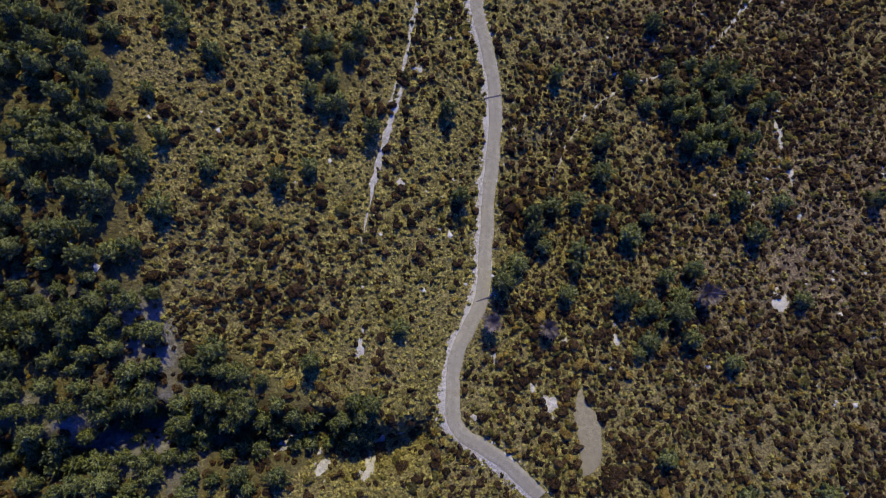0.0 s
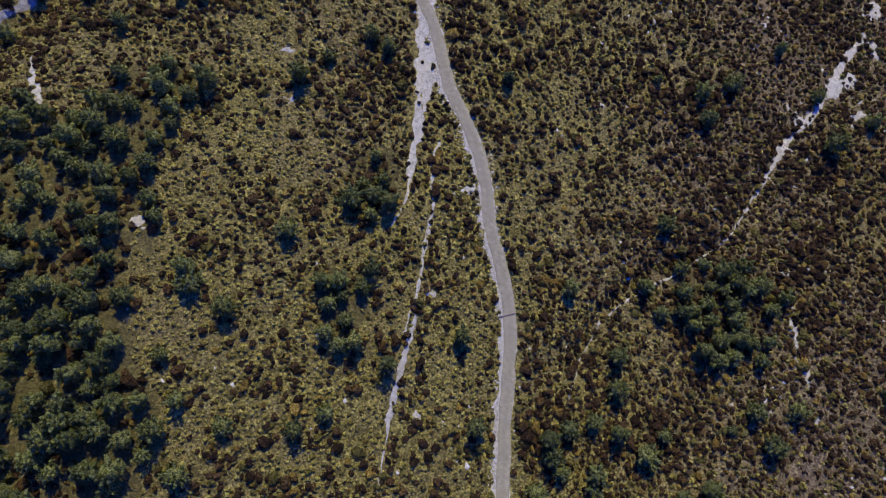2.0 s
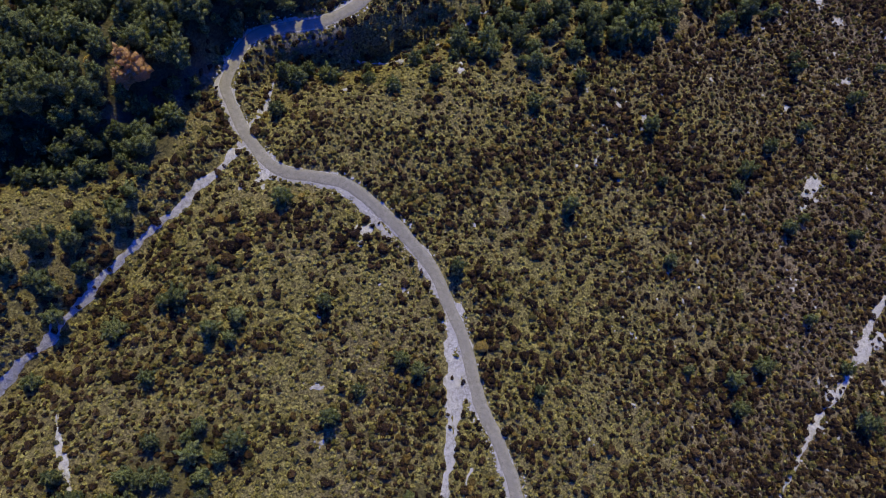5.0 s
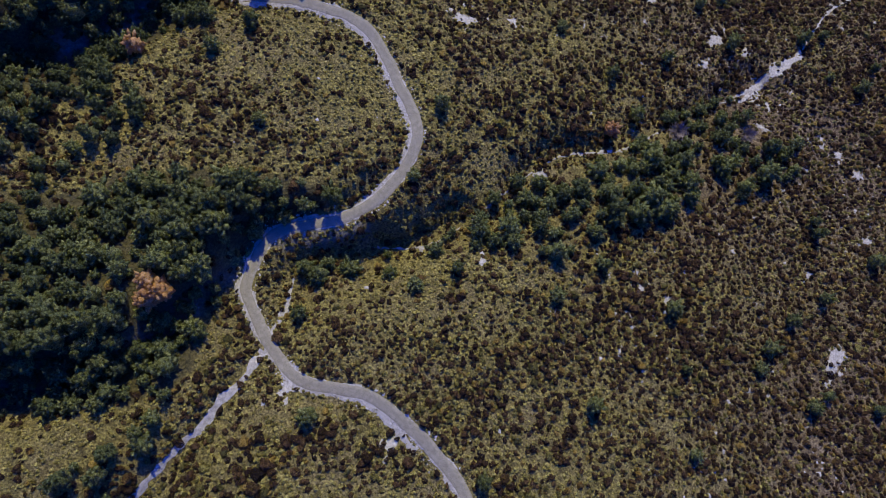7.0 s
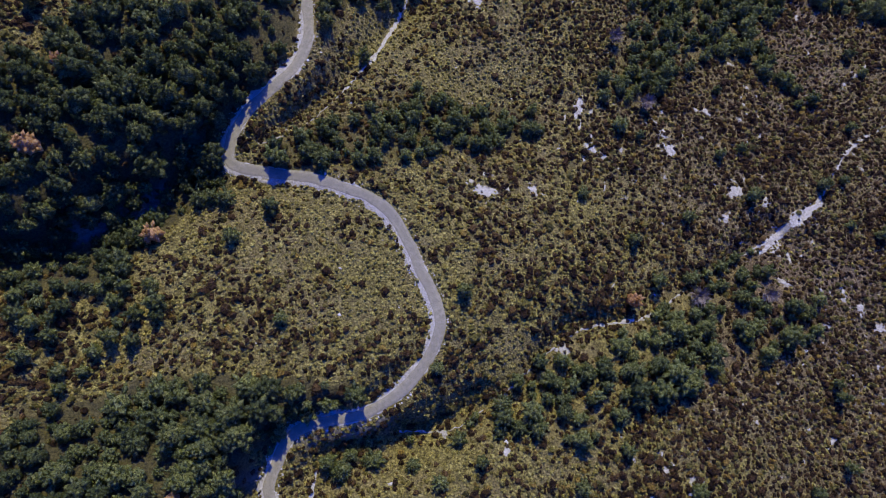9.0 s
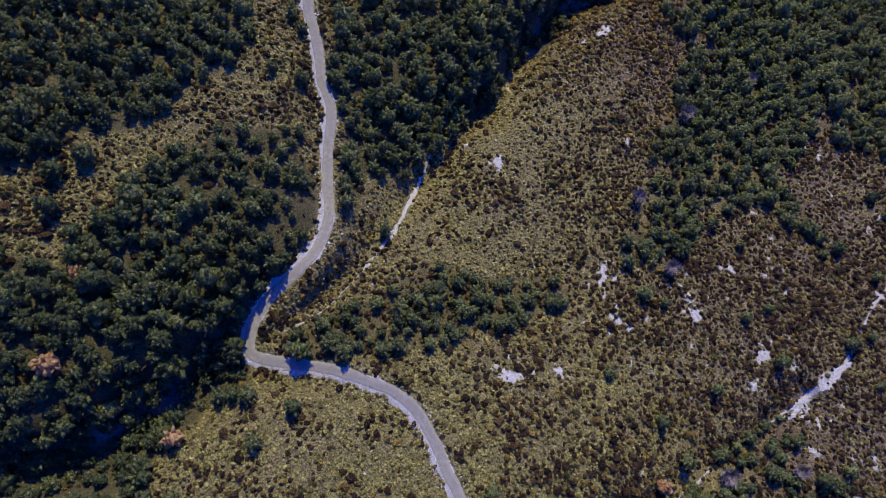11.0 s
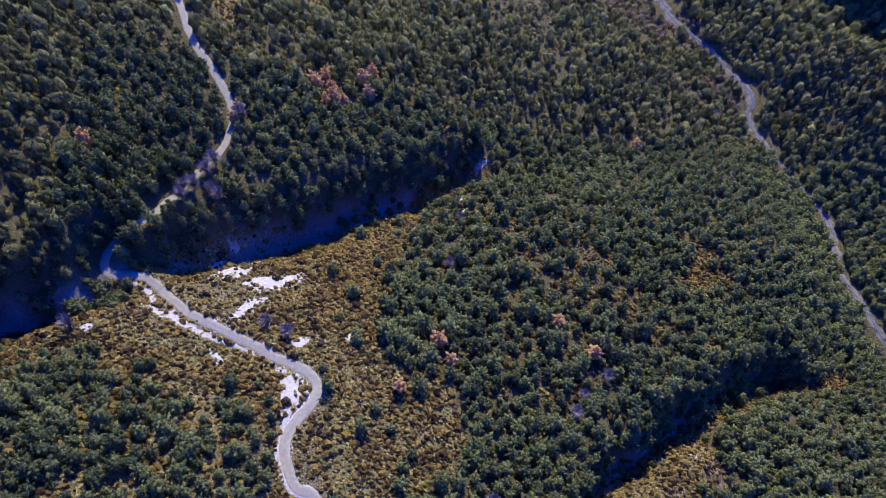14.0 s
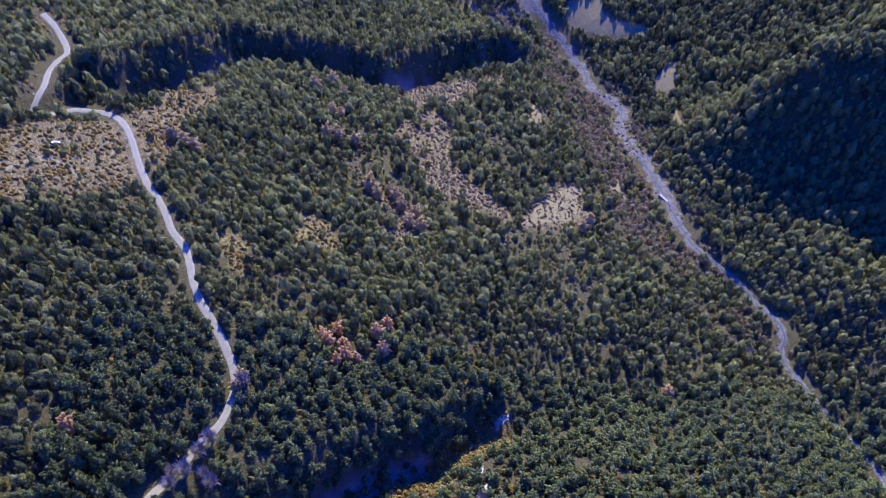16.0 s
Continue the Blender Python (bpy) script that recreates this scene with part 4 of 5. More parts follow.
BARE_C = [(86.9, 83.3, 2.1, 2.3, 0), (95.4, 91, 1.8, 3, 0), (-16.3, 98.2, 0.9, 1.3, 0), (97.1, 101.4, 2.2, 3.5, 0), (-23.5, 109.5, 2.2, 1.3, 1.1), (76.3, 118, 4, 2.4, 0.8), (-42.9, 121.1, 2.5, 1.6, 1.4), (24, 123.5, 0.6, 1.2, 0), (10.8, 132.3, 0.5, 1.1, 0), (36.8, 133.8, 2, 1.1, 2.6), (30.7, 136.7, 1.3, 1.4, 0), (73.8, 137.5, 1.4, 0.8, 0.5), (-4.1, 143.5, 1.2, 1, 0), (92.2, 145.2, 1.7, 1.7, 0), (-16.6, 146.9, 0.9, 1, 0), (-3.9, 153.1, 1, 1, 0), (93.2, 162.2, 2.3, 1.3, 0), (10.8, 162.6, 1.9, 1.6, 0.7), (78.5, 163.9, 1.3, 1.2, 0)]
BARE_D = [(89.1, 167.5, 1.6, 1.6, 0), (85, 170.9, 1, 1.9, 0), (69.4, 174.6, 2, 0.9, 2.6), (72.5, 181.4, 0.6, 2.6, 0), (69.8, 186.1, 3.7, 1.6, 0.2), (74.9, 189.5, 3.5, 1.3, 0.2), (78.6, 191.3, 1.9, 1.7, 0.5), (55.7, 191.6, 1.2, 2.1, 0), (67.9, 195.6, 1.3, 1.4, 0), (59.8, 198.2, 2.9, 2, 0), (-4.9, 199.3, 2.8, 1.9, 0), (6.4, 199.4, 1.6, 1.4, 0), (25, 208, 1.1, 1.5, 0), (43, 209.4, 2.4, 1.8, 0.9), (22, 210.1, 1.7, 1.8, 0), (98.6, 210.9, 1.4, 1.6, 0), (70.5, 213.5, 0.8, 1.7, 0), (42.2, 214, 1.2, 1.6, 0), (55.7, 220.3, 2.1, 1.3, 2.6)]
BARE_E = [(20.5, 221, 3.2, 1.5, 1.3), (106.9, 233, 1.5, 1.1, 0), (-3.6, 250.6, 2.1, 2, 0.7), (92.8, 251.5, 2.2, 1.1, 2.1), (32, 255.7, 0.8, 1.3, 0), (2, 273.1, 0.8, 1, 0), (30, 289.7, 3.7, 1.7, 0.7), (-57.7, 323.3, 4.6, 2.4, 1.4), (-78.1, 334.7, 4.1, 0.9, 2.5), (-57.7, 338.8, 2.9, 2.1, 0), (-125.8, 339.1, 2.6, 1.1, 0.7), (-44.8, 340.2, 1.3, 1.7, 0), (-109.1, 344.9, 4, 1.1, 0.7), (-75.4, 348.2, 1.8, 1.1, 0.5), (-121.6, 349, 2, 0.9, 0.4), (-96.5, 349.6, 3.2, 1.2, 2.4), (-73.1, 351.1, 3.4, 1.6, 0.9), (-115.5, 352.4, 2.4, 1, 0.6), (-68.1, 361.1, 2.4, 1.3, 0.1)]
BARE_F = [(-71.3, 362.2, 4.4, 2.2, 0.2), (-64.6, 363.6, 4, 2.1, 0.5), (-77.5, 365.5, 2.4, 1.8, 1), (-81.5, 366, 4.6, 2.6, 0.3), (-85.2, 371.5, 3.4, 2.4, 0.4), (-79, 373.5, 4.5, 2.0, 0.3), (-68.5, 360.5, 5.0, 2.0, 0.2), (-73, 351.5, 3.6, 1.8, 0.9), (-76, 346.5, 2.2, 1.2, 0.9), (-24.9, 387.9, 3.1, 1.2, 0.6), (-10.8, 399.3, 1.1, 4.4, 0), (-1.7, 421.7, 2.7, 1.7, 0)]
BARE = BARE_A + BARE_B + BARE_C + BARE_D + BARE_E + BARE_F
for i, (px, py, rx, ry, turn) in enumerate(BARE):
    wide = 1.2 if py < 345 else 1.45
    patch("bare_marl", px, py, wide * rx, wide * ry, turn, MARL, "bare pale marl patch without plants", "bare ground", 0.1, 0.55, i)

pick = random.Random(11)
SPECKS = []
while len(SPECKS) < 95:
    px, py = pick.uniform(22, 112), pick.uniform(100, 262)
    if vnoise(px, py, 26, 52) > 0.5 and wood_at(np.array([px]), np.array([py]))[0] < 0.3:
        SPECKS.append((px, py, pick.uniform(0.4, 1.3), pick.uniform(0.3, 0.8), pick.uniform(0, 3.1)))
for i, (px, py, rx, ry, turn) in enumerate(SPECKS):
    patch("bare_marl", px, py, rx, ry, turn, MARL, "small pale marl patch between the shrubs", "bare ground", 0.1, 0.6, 300 + i)


def bare_at(x, y):
    """Where nothing grows: bare patches and runnels."""
    hit = np.zeros(np.shape(x), bool)
    for px, py, rx, ry, turn in BARE + SPECKS:
        dx, dy = x - px, y - py
        u, v = dx * math.cos(turn) + dy * math.sin(turn), dy * math.cos(turn) - dx * math.sin(turn)
        hit |= (u / rx) ** 2 + (v / ry) ** 2 < 0.55
    for _, line, widths in WASHES:
        d, s = along(x, y, line)
        hit |= d < np.interp(s, np.linspace(0, 1, len(widths)), widths) / 2 - 0.1
    return hit


# ---------------------------------------------------------------- trees
PINES_A = [(45.5, 34.8), (51.7, 38.7), (56.4, 37.8), (41, 36.9), (47.2, 28), (53, 27.1), (49.2, 24.7), (58.3, 33.2), (36.2, 33.1), (17.4, 13.1), (14.1, 9), (22.1, 14.3), (15.6, 6.1), (31.3, 8.2), (8.4, -0), (11, 3), (34.8, 11.3), (34.7, -4.9), (36.5, -8), (41.5, -10), (39.3, -5.5), (32.1, -12.8), (26.7, 19.6), (52.7, 14.8), (47.9, 11.5), (55.5, 8.4), (61.3, 14.5), (-23.5, 36.5), (-20.7, 33.7), (-18.1, 39), (-21.9, 29.6), (-23.8, 18.7), (-28.5, 16.6), (-38.8, 18), (-48.1, 18.5), (-38.8, 36.3), (-47.5, 29.4), (-43.9, 40.3), (-57.5, 37.9), (-65.6, 39.3), (-52.8, 38.4), (-62.5, 29.4), (-56.1, 25.1), (-54.7, 19.1), (-60.7, 13.6)]
PINES_B = [(-44.8, 11.4), (-49.2, 14.8), (-64.4, 21.3)]
PINES_C = [(-49.7, 102.7), (-80.4, 84.2), (-66.1, 92.9), (-57.3, 97.6), (-57.1, 75.1), (-54.9, 69.5), (-48.7, 66.5), (-46.6, 71.9), (-59.5, 66.2), (-56, 63.4), (-51.5, 59.6), (-61.2, 58.6), (-18.1, 57), (-16.2, 54.9), (-20, 54.3), (-30, 48.9), (-24.3, 80.7), (-13.8, 83.5), (-16.8, 85.7), (38.1, 102.2), (56.4, 117.7), (67.9, 108.7), (38.5, 49.8), (49.8, 71.8), (76.5, 78), (56.2, 79.7), (78.4, 67.1)]
PINES_D = [(-40.3, 207.6), (-43.5, 209.1), (-28.5, 214.4), (-20.9, 212.7), (-14.5, 214.2), (-2.4, 214.3), (7.5, 214.6), (30.1, 215.7), (35.2, 230.3), (40, 235.8), (45.7, 229.5), (18.1, 198.3), (-60.8, 199.4), (-58.2, 190.9), (-47.5, 173.9), (-17.2, 162), (52.1, 175.1), (56.1, 172.2), (-3.9, 152.7), (2.8, 147.7), (9.2, 150.7), (12.7, 158.8), (19.2, 159.7), (24.3, 158.1), (32.7, 158.9), (45.4, 156.8), (59.1, 157.2), (-23.2, 142), (-17.6, 139.6), (-32.2, 143.5), (-37.8, 141.6), (-40.9, 134.6), (84.9, 199.7), (90.7, 188.8), (11.4, 135.9)]
RUSTY = [(-65.7, 142.6), (-63.9, 140.4), (-66.4, 138.7), (27.7, 173), (-88.3, 226.1), (-93, 209.5), (-74.9, 192.2), (-20.7, 338.9), (14.3, 346.4), (-17.7, 333), (24.1, 336.9), (-31.4, 325.2), (-57.1, 435.9), (-51.6, 431.7), (-54.2, 429.2), (-42.3, 442), (-117.7, 397.8), (64.3, 436.8), (-58.6, 437.8), (-54.4, 441), (-52, 434.7), (-48.4, 431.1), (-39.1, 446), (-40, 435.8)]
GREY = [(6.3, -7.1), (16.2, -8.3), (44.4, -2.4), (37.9, 221.7), (63, 172.1), (44.9, 172.8), (26.8, 329.9), (-66.8, 344.6), (-60.8, 341), (-90.6, 389.7), (-93.4, 385.9), (-87.9, 395.3), (-16, 366.5), (-11.8, 387.5), (106.9, 459.9), (-93.8, 389.6), (65.2, 436.7), (-86.5, 389.9), (-84.3, 387.7), (-85.8, 399.2), (-114.2, 343.3), (-79, 416.4), (-9.8, 295.9), (19.1, 324.3), (15.8, 319), (51.2, 264.6), (32.1, 240.3), (75.3, 276.4)]
PINES = PINES_A + PINES_B + PINES_C + PINES_D

PINK = [(-74.6, 595.5), (-67.3, 604.5), (-61.4, 595.1), (-65.5, 576.2), (-61.6, 574.8), (-66.4, 555.4), (-61.6, 555), (-54.3, 554.4), (-47, 521.2), (-44, 517.4), (-36.7, 518.8), (-33.9, 513), (-28.6, 509.6), (-26.5, 500.6), (-31, 503.2), (-39, 521.9), (45.3, 518.7), (49.5, 523.6), (-116.9, 526.9), (-121.5, 529.4), (-112.4, 524.5), (-81.2, 415.3), (-80, 418.9), (65, 436.1), (107, 459.3)]
DEAD = np.array(RUSTY + PINK + GREY)


def by_dead(x, y, reach=2.6):
    return np.array([np.hypot(DEAD[:, 0] - a, DEAD[:, 1] - b).min() < reach for a, b in zip(x, y)])


CROWNS = [spray_crown(width=0.2 + 0.03 * (i % 3)) for i in range(16)]
FAR_CROWNS = [round_crown() for i in range(24)]
OWN_CROWNS = [spray_crown(((0.1, 1.0, 9, 0.08), (0.34, 0.98, 9, 0.14), (0.56, 0.84, 8, 0.2), (0.76, 0.6, 7, 0.25), (0.92, 0.35, 5, 0.3)), width=0.17, twigs=1) for i in range(6)]


SIDES = np.array([(-60, -70, 82), (-30, -72, 84), (150, -100, 118), (330, -136, 158), (600, -216, 224), (640, -218, 230), (700, -150, 190), (800, -80, 110)], float)


def in_strip(x, y, more=0.0):
    """The strip of land that the flight looks down on."""
    return (x > np.interp(y, SIDES[:, 0], SIDES[:, 1]) - more) & (x < np.interp(y, SIDES[:, 0], SIDES[:, 2]) + more)


def scatter(x0, x1, y0, y1, step):
    gx, gy = np.meshgrid(np.arange(x0, x1, step), np.arange(y0, y1, step))
    x = (gx + rng.uniform(-0.42, 0.42, gx.shape) * step).ravel()
    y = (gy + rng.uniform(-0.42, 0.42, gy.shape) * step).ravel()
    return x, y


x, y = scatter(-120, 170, 100, 440, 2.85)
keep = (rng.random(len(x)) < wood_at(x, y) * (1 - 0.4 * marl_at(x, y)) * (1 - 0.8 * loose_at(x, y))) & (road_gap(x, y) > 2.3) & (river_gap(x, y) > np.where((y > 345) & (y < 412), 3.6, 1.4)) & in_strip(x, y, 6)
x, y = x[keep], y[keep]
keep = ~by_dead(x, y)
x, y = x[keep], y[keep]
r = np.clip(rng.lognormal(0.6, 0.24, len(x)), 1.0, 3.0) * (0.85 + 0.3 * vnoise(x, y, 30, 31))
lofty = 1 + np.exp(-((x + 106) / 14) ** 2 - ((y - 385) / 13) ** 2) + 0.9 * np.exp(-((x + 60) / 9) ** 2 - ((y - 224) / 9) ** 2)
tagged(stuff("pine_forest", CROWNS, x, y, r, lofty * r * rng.uniform(1.25, 1.8, len(x)), np.clip(rng.normal(0.45, 0.26, len(x)) + 0.12 * np.clip((y - 300) / 60, 0, 1) - 0.36 * np.clip((-75 - x) / 15, 0, 1) + 0.7 * (vnoise(x, y, 45, 78) - 0.5), 0, 1), PINE, 0, True),
       "dense dark green pine forest on the slope", "forest", kind="stuff")
x1, y1 = scatter(-245, 260, 440, 780, 2.3)
x2, y2 = scatter(-190, -120, 100, 440, 2.45)
x3, y3 = scatter(170, 235, 260, 440, 2.9)
x, y = np.concatenate([x1, x2, x3]), np.concatenate([y1, y2, y3])
keep = (rng.random(len(x)) < wood_at(x, y) * np.clip(thin_at(x, y), 0.42, 1) * (1 - 0.7 * marl_at(x, y)) * (1 - 0.75 * brush_at(x, y))) & (road_gap(x, y) > np.where(x < -130, 5.0, 2.7)) & (river_gap(x, y) > np.where(y > 515, 6.0, 3.6)) & in_strip(x, y, 12)
x, y = x[keep], y[keep]
keep = ~by_dead(x, y)
x, y = x[keep], y[keep]
r = np.clip(rng.lognormal(0.30, 0.36, len(x)), 0.7, 2.8) * (0.85 + 0.3 * vnoise(x, y, 30, 31))
side = x - np.interp(y, FITRIV[:, 1], FITRIV[:, 0])
lofty = 1 + 0.35 * ((side > 3) & (side < 15) & (y > 440) & (y < 560))      # taller trees on the levee
tagged(stuff("far_pine_forest", FAR_CROWNS, x, y, r, r * lofty * rng.uniform(1.3, 2.2, len(x)), np.clip(rng.normal(0.6, 0.32, len(x)) + 0.7 * (vnoise(x, y, 45, 78) - 0.5) - 0.42 * ((x < -110) & (y < 480)), 0, 1), FAR_PINE, 0, True),
       "far dense pine forest on the valley sides", "forest", kind="stuff")

# the wood goes on to either side of the strip
OUTER = [dome_shape(0.3, 1.5, n=5) for i in range(8)]
x, y = scatter(-300, 300, -70, 790, 5.6)
keep = ~in_strip(x, y, 5) & (rng.random(len(x)) < wood_at(x, y)) & (river_gap(x, y) > 5)
x, y = x[keep], y[keep]
r = rng.uniform(1.7, 3.2, len(x))
tagged(stuff("outer_pine_forest", OUTER, x, y, r, r * rng.uniform(0.9, 1.4, len(x)), rng.random(len(x)), FAR_PINE, 0, True),
       "pine forest on the outer slopes of the valley", "forest", kind="stuff")
x, y = scatter(-190, 215, -60, 400, 3.0)
keep = ~in_strip(x, y) & (wood_at(x, y) < 0.3) & (rng.random(len(x)) < 0.75) & (x < np.interp(y, FITRIV[:, 1], FITRIV[:, 0]) + 4)
x, y = x[keep], y[keep]
r = rng.uniform(0.6, 1.3, len(x))
tagged(stuff("outer_shrubs", OUTER, x, y, r, r * 0.9, rng.random(len(x)), SHRUB, 0.05, True), "brown shrubs on the outer slopes", "shrubs", kind="stuff")


def part(name, me, parent, label=""):
    ob = new(name, me)
    ob.parent = parent
    if label:
        ob["label"] = label
    return ob


def trunk_mesh():
    bm = bmesh.new()
    rings = []
    for z, r in ((-0.4, 0.17), (0.6, 0.14), (2.4, 0.09), (4.2, 0.03)):
        rings.append([bm.verts.new((r * math.cos(6.283 * i / 7) + 0.04 * z, r * math.sin(6.283 * i / 7), z)) for i in range(7)])
    for lo, hi in zip(rings, rings[1:]):
        for i in range(7):
            bm.faces.new((lo[i], lo[(i + 1) % 7], hi[(i + 1) % 7], hi[i]))
    for i in range(6):
        a, z = 1.1 * i, 1.5 + 0.4 * i
        tip = bm.verts.new((1.2 * math.cos(a), 1.2 * math.sin(a), z + 0.6))
        base = [bm.verts.new((0.05 * math.cos(a + o) + 0.04 * z, 0.05 * math.sin(a + o), z)) for o in (0, 2.1, 4.2)]
        for j in range(3):
            bm.faces.new((base[j], base[(j + 1) % 3], tip))
    me = bpy.data.meshes.new("trunk")
    bm.to_mesh(me)
    bm.free()
    me.materials.append(BARK)
    return me


TRUNK = trunk_mesh()


def tree_kind(v, f, mat, name, label, crown_label):
    v = v * (1.9, 1.9, 2.9)
    root = new(name)
    part("trunk", TRUNK, root)
    part("crown", tri_mesh("crown", v, f, mat, (), True), root, crown_label)
    return tagged(root, label, "tree", group="single pines among the shrubs")


protos = [tree_kind(v, f, PINE_OWN, "pine_tree", "single dark green pine standing among low shrubs", "") for v, f in OWN_CROWNS]
x, y = scatter(-100, 118, -42, 262, 2.6)
keep = (rng.random(len(x)) < open_at(x, y)) & (wood_at(x, y) < 0.2) & (road_gap(x, y) > 2.6) & in_strip(x, y, 4) & ~bare_at(x, y) & ~bare_at(x, y - 4)
singles = list(PINES)
for px, py in zip(x[keep], y[keep]):
    if min((px - qx) ** 2 + (py - qy) ** 2 for qx, qy in singles) > (4 if py < 0 else 6):
        singles.append((px, py))
more = np.array(singles[300:])
r = rng.uniform(1.3, 2.2, len(more)) * np.where((more[:, 1] < 0) & (more[:, 0] < -15), 0.75, 1)
tagged(stuff("open_pine_wood", CROWNS, more[:, 0], more[:, 1], r, r * rng.uniform(1.6, 2.1, len(more)), rng.random(len(more)), PINE, 0, True), "open stand of dark green pines among shrubs", "trees", kind="stuff")
for n, (px, py) in enumerate(singles[:300]):
    s = rng.uniform(0.72, 1.2) * (0.85 if py < 0 and px < -15 else 1)
    m = pose(px, py, float(height(px, py)), 0, 0, rng.uniform(0, 360)) @ Matrix.Diagonal((s, s, s * rng.uniform(0.8, 1.1) * (1.5 if py < 0 and px < -15 else 1), 1))
    if n < len(protos):
        protos[n].matrix_basis = m
    else:
        ob = copy_thing(protos[n % len(protos)], m)

# ---------------------------------------------------------------- shrubs
BUSHES = [dome_shape(0.42, n=6, long=0.45) for i in range(20)]
x, y = scatter(-140, 128, -50, 400, 1.06)
w = wood_at(x, y)
zone = 0.50 + 0.5 * np.clip((x - 4) / 24, 0, 1) + 0.85 * (vnoise(x, y, 16, 15) - 0.5) + 0.7 * (vnoise(x, y, 5, 35) - 0.5)
zone = zone + 0.28 * np.clip((y - 270) / 30, 0, 1)
zone = np.where(w > 0.5, np.where(w < 0.85, 0.55, 0.18) + 0.5 * loose_at(x, y), zone)
keep = (rng.random(len(x)) < zone) & ~inside(x, y, CLEARING, 0.5) & (road_gap(x, y) > 1.9) & (~bare_at(x, y) | (rng.random(len(x)) < 0.2)) & in_strip(x, y) & (y < np.interp(x, NORTH[:, 0], NORTH[:, 1])) & (rng.random(len(x)) > 0.85 * marl_at(x, y))
x, y, w = x[keep], y[keep], w[keep]
r = np.clip(rng.lognormal(-0.64, 0.30, len(x)), 0.25, 1.1) * (1 + 0.4 * (vnoise(x, y, 11, 16) - 0.35)) * (1 + 0.25 * np.clip((y - 290) / 30, 0, 1))
tall = r * rng.uniform(1.2, 1.8, len(x))
tone = np.clip(rng.normal(0.45, 0.28, len(x)), 0, 1)
own = (road_gap(x, y) < 9) & (y > 55) & (y < 135) & (rng.random(len(x)) < 0.6)
own_i = np.nonzero(own)[0][:290]
rest = np.ones(len(x), bool)
rest[own_i] = False
green = rest & ((rng.random(len(x)) < 0.06 + 0.14 * vnoise(x, y, 19, 17)))
golden = rest & ~green & (rng.random(len(x)) < 0.62 * np.clip((y - 250) / 60, 0, 1) + 0.1)
brown = rest & ~green & ~golden
tagged(stuff("golden_shrubs", BUSHES, x[golden], y[golden], r[golden], tall[golden], tone[golden], GOLD, 0.05, False), "golden-brown cushion shrubs on the slope", "shrubs", kind="stuff")
tagged(stuff("brown_shrubs", BUSHES, x[brown], y[brown], r[brown], tall[brown], tone[brown], SHRUB, 0.05, False), "low brown-green cushion shrubs covering the slope", "shrubs", kind="stuff")
tagged(stuff("green_shrubs", BUSHES, x[green], y[green], r[green], tall[green], tone[green], GREEN, 0.05, False), "low olive-green shrubs among the brown ones", "shrubs", kind="stuff")
bush_meshes = [tri_mesh("shrub", v, f, SHRUB_OWN, (), True) for v, f in BUSHES]
for i in own_i:
    ob = new("shrub", bush_meshes[int(i) % len(bush_meshes)])
    ob.matrix_basis = pose(x[i], y[i], float(height(x[i], y[i])) - 0.05, 0, 0, rng.uniform(0, 360)) @ Matrix.Diagonal((r[i], r[i], tall[i], 1))
    tagged(ob, "low rounded brown-green shrub near the gravel track", "shrub", group="shrubs beside the track")

# low grass and moss tufts between the shrubs
def tuft_shape(n=5):
    turn = rng.uniform(0, 6.28)
    ring = [(rng.uniform(0.7, 1.2) * math.cos(turn + 6.2832 * i / n), rng.uniform(0.7, 1.2) * math.sin(turn + 6.2832 * i / n), -0.1) for i in range(n)]
    return np.array([(rng.normal(0, 0.2), rng.normal(0, 0.2), 1.0)] + ring), np.array([(0, 1 + i, 1 + (i + 1) % n) for i in range(n)])


TUFT = [tuft_shape() for i in range(8)]
x, y = scatter(-130, 112, -45, 425, 0.95)
keep = (rng.random(len(x)) < 0.9 - 0.5 * np.clip((x - 5) / 40, 0, 1)) & (wood_at(x, y) < 0.5) & (rng.random(len(x)) > 1.2 * open_at(x, y)) & ~inside(x, y, CLEARING, 0.5) & (road_gap(x, y) > 1.7) & ~bare_at(x, y) & in_strip(x, y)
x, y = x[keep], y[keep]
r = rng.uniform(0.22, 0.68, len(x))
tagged(stuff("grass_tufts", TUFT, x, y, r, r * rng.uniform(0.8, 1.6, len(x)), rng.random(len(x)), GRASS, 0, False), "low yellow-green grass and moss tufts", "grass", kind="stuff")

# far clearings: twiggy pale scrub, and golden-brown shrubs
x, y = scatter(-200, 130, 345, 700, 1.4)
pale_ground, gold_ground = np.zeros(len(x), bool), np.zeros(len(x), bool)
for poly in PALE + HOLES[-2:]:
    pale_ground |= inside(x, y, poly, 4)
for poly in HOLES[:-2] + GAPS:
    gold_ground |= inside(x, y, poly, 4)
loose = rng.random(len(x))
clear = (road_gap(x, y) > 3) & (rng.random(len(x)) < 0.35 + 0.7 * vnoise(x, y, 9, 81))
top = (y > 470) & (x < -95)
pick = clear & ((pale_ground & (loose < np.where(top, 0.3, 0.8))) | (loose < 0.02 + 0.3 * (thin_at(x, y) < 0.62) * (y > 480)) | (gold_ground & (loose < 0.12)))
r = rng.uniform(0.4, 1.0, len(x))
tagged(stuff("far_scrub", BUSHES, x[pick], y[pick], r[pick], r[pick] * 1.3, rng.random(pick.sum()), SCRUB, 0, True), "pale brown twiggy scrub in the far clearings", "shrubs", kind="stuff")
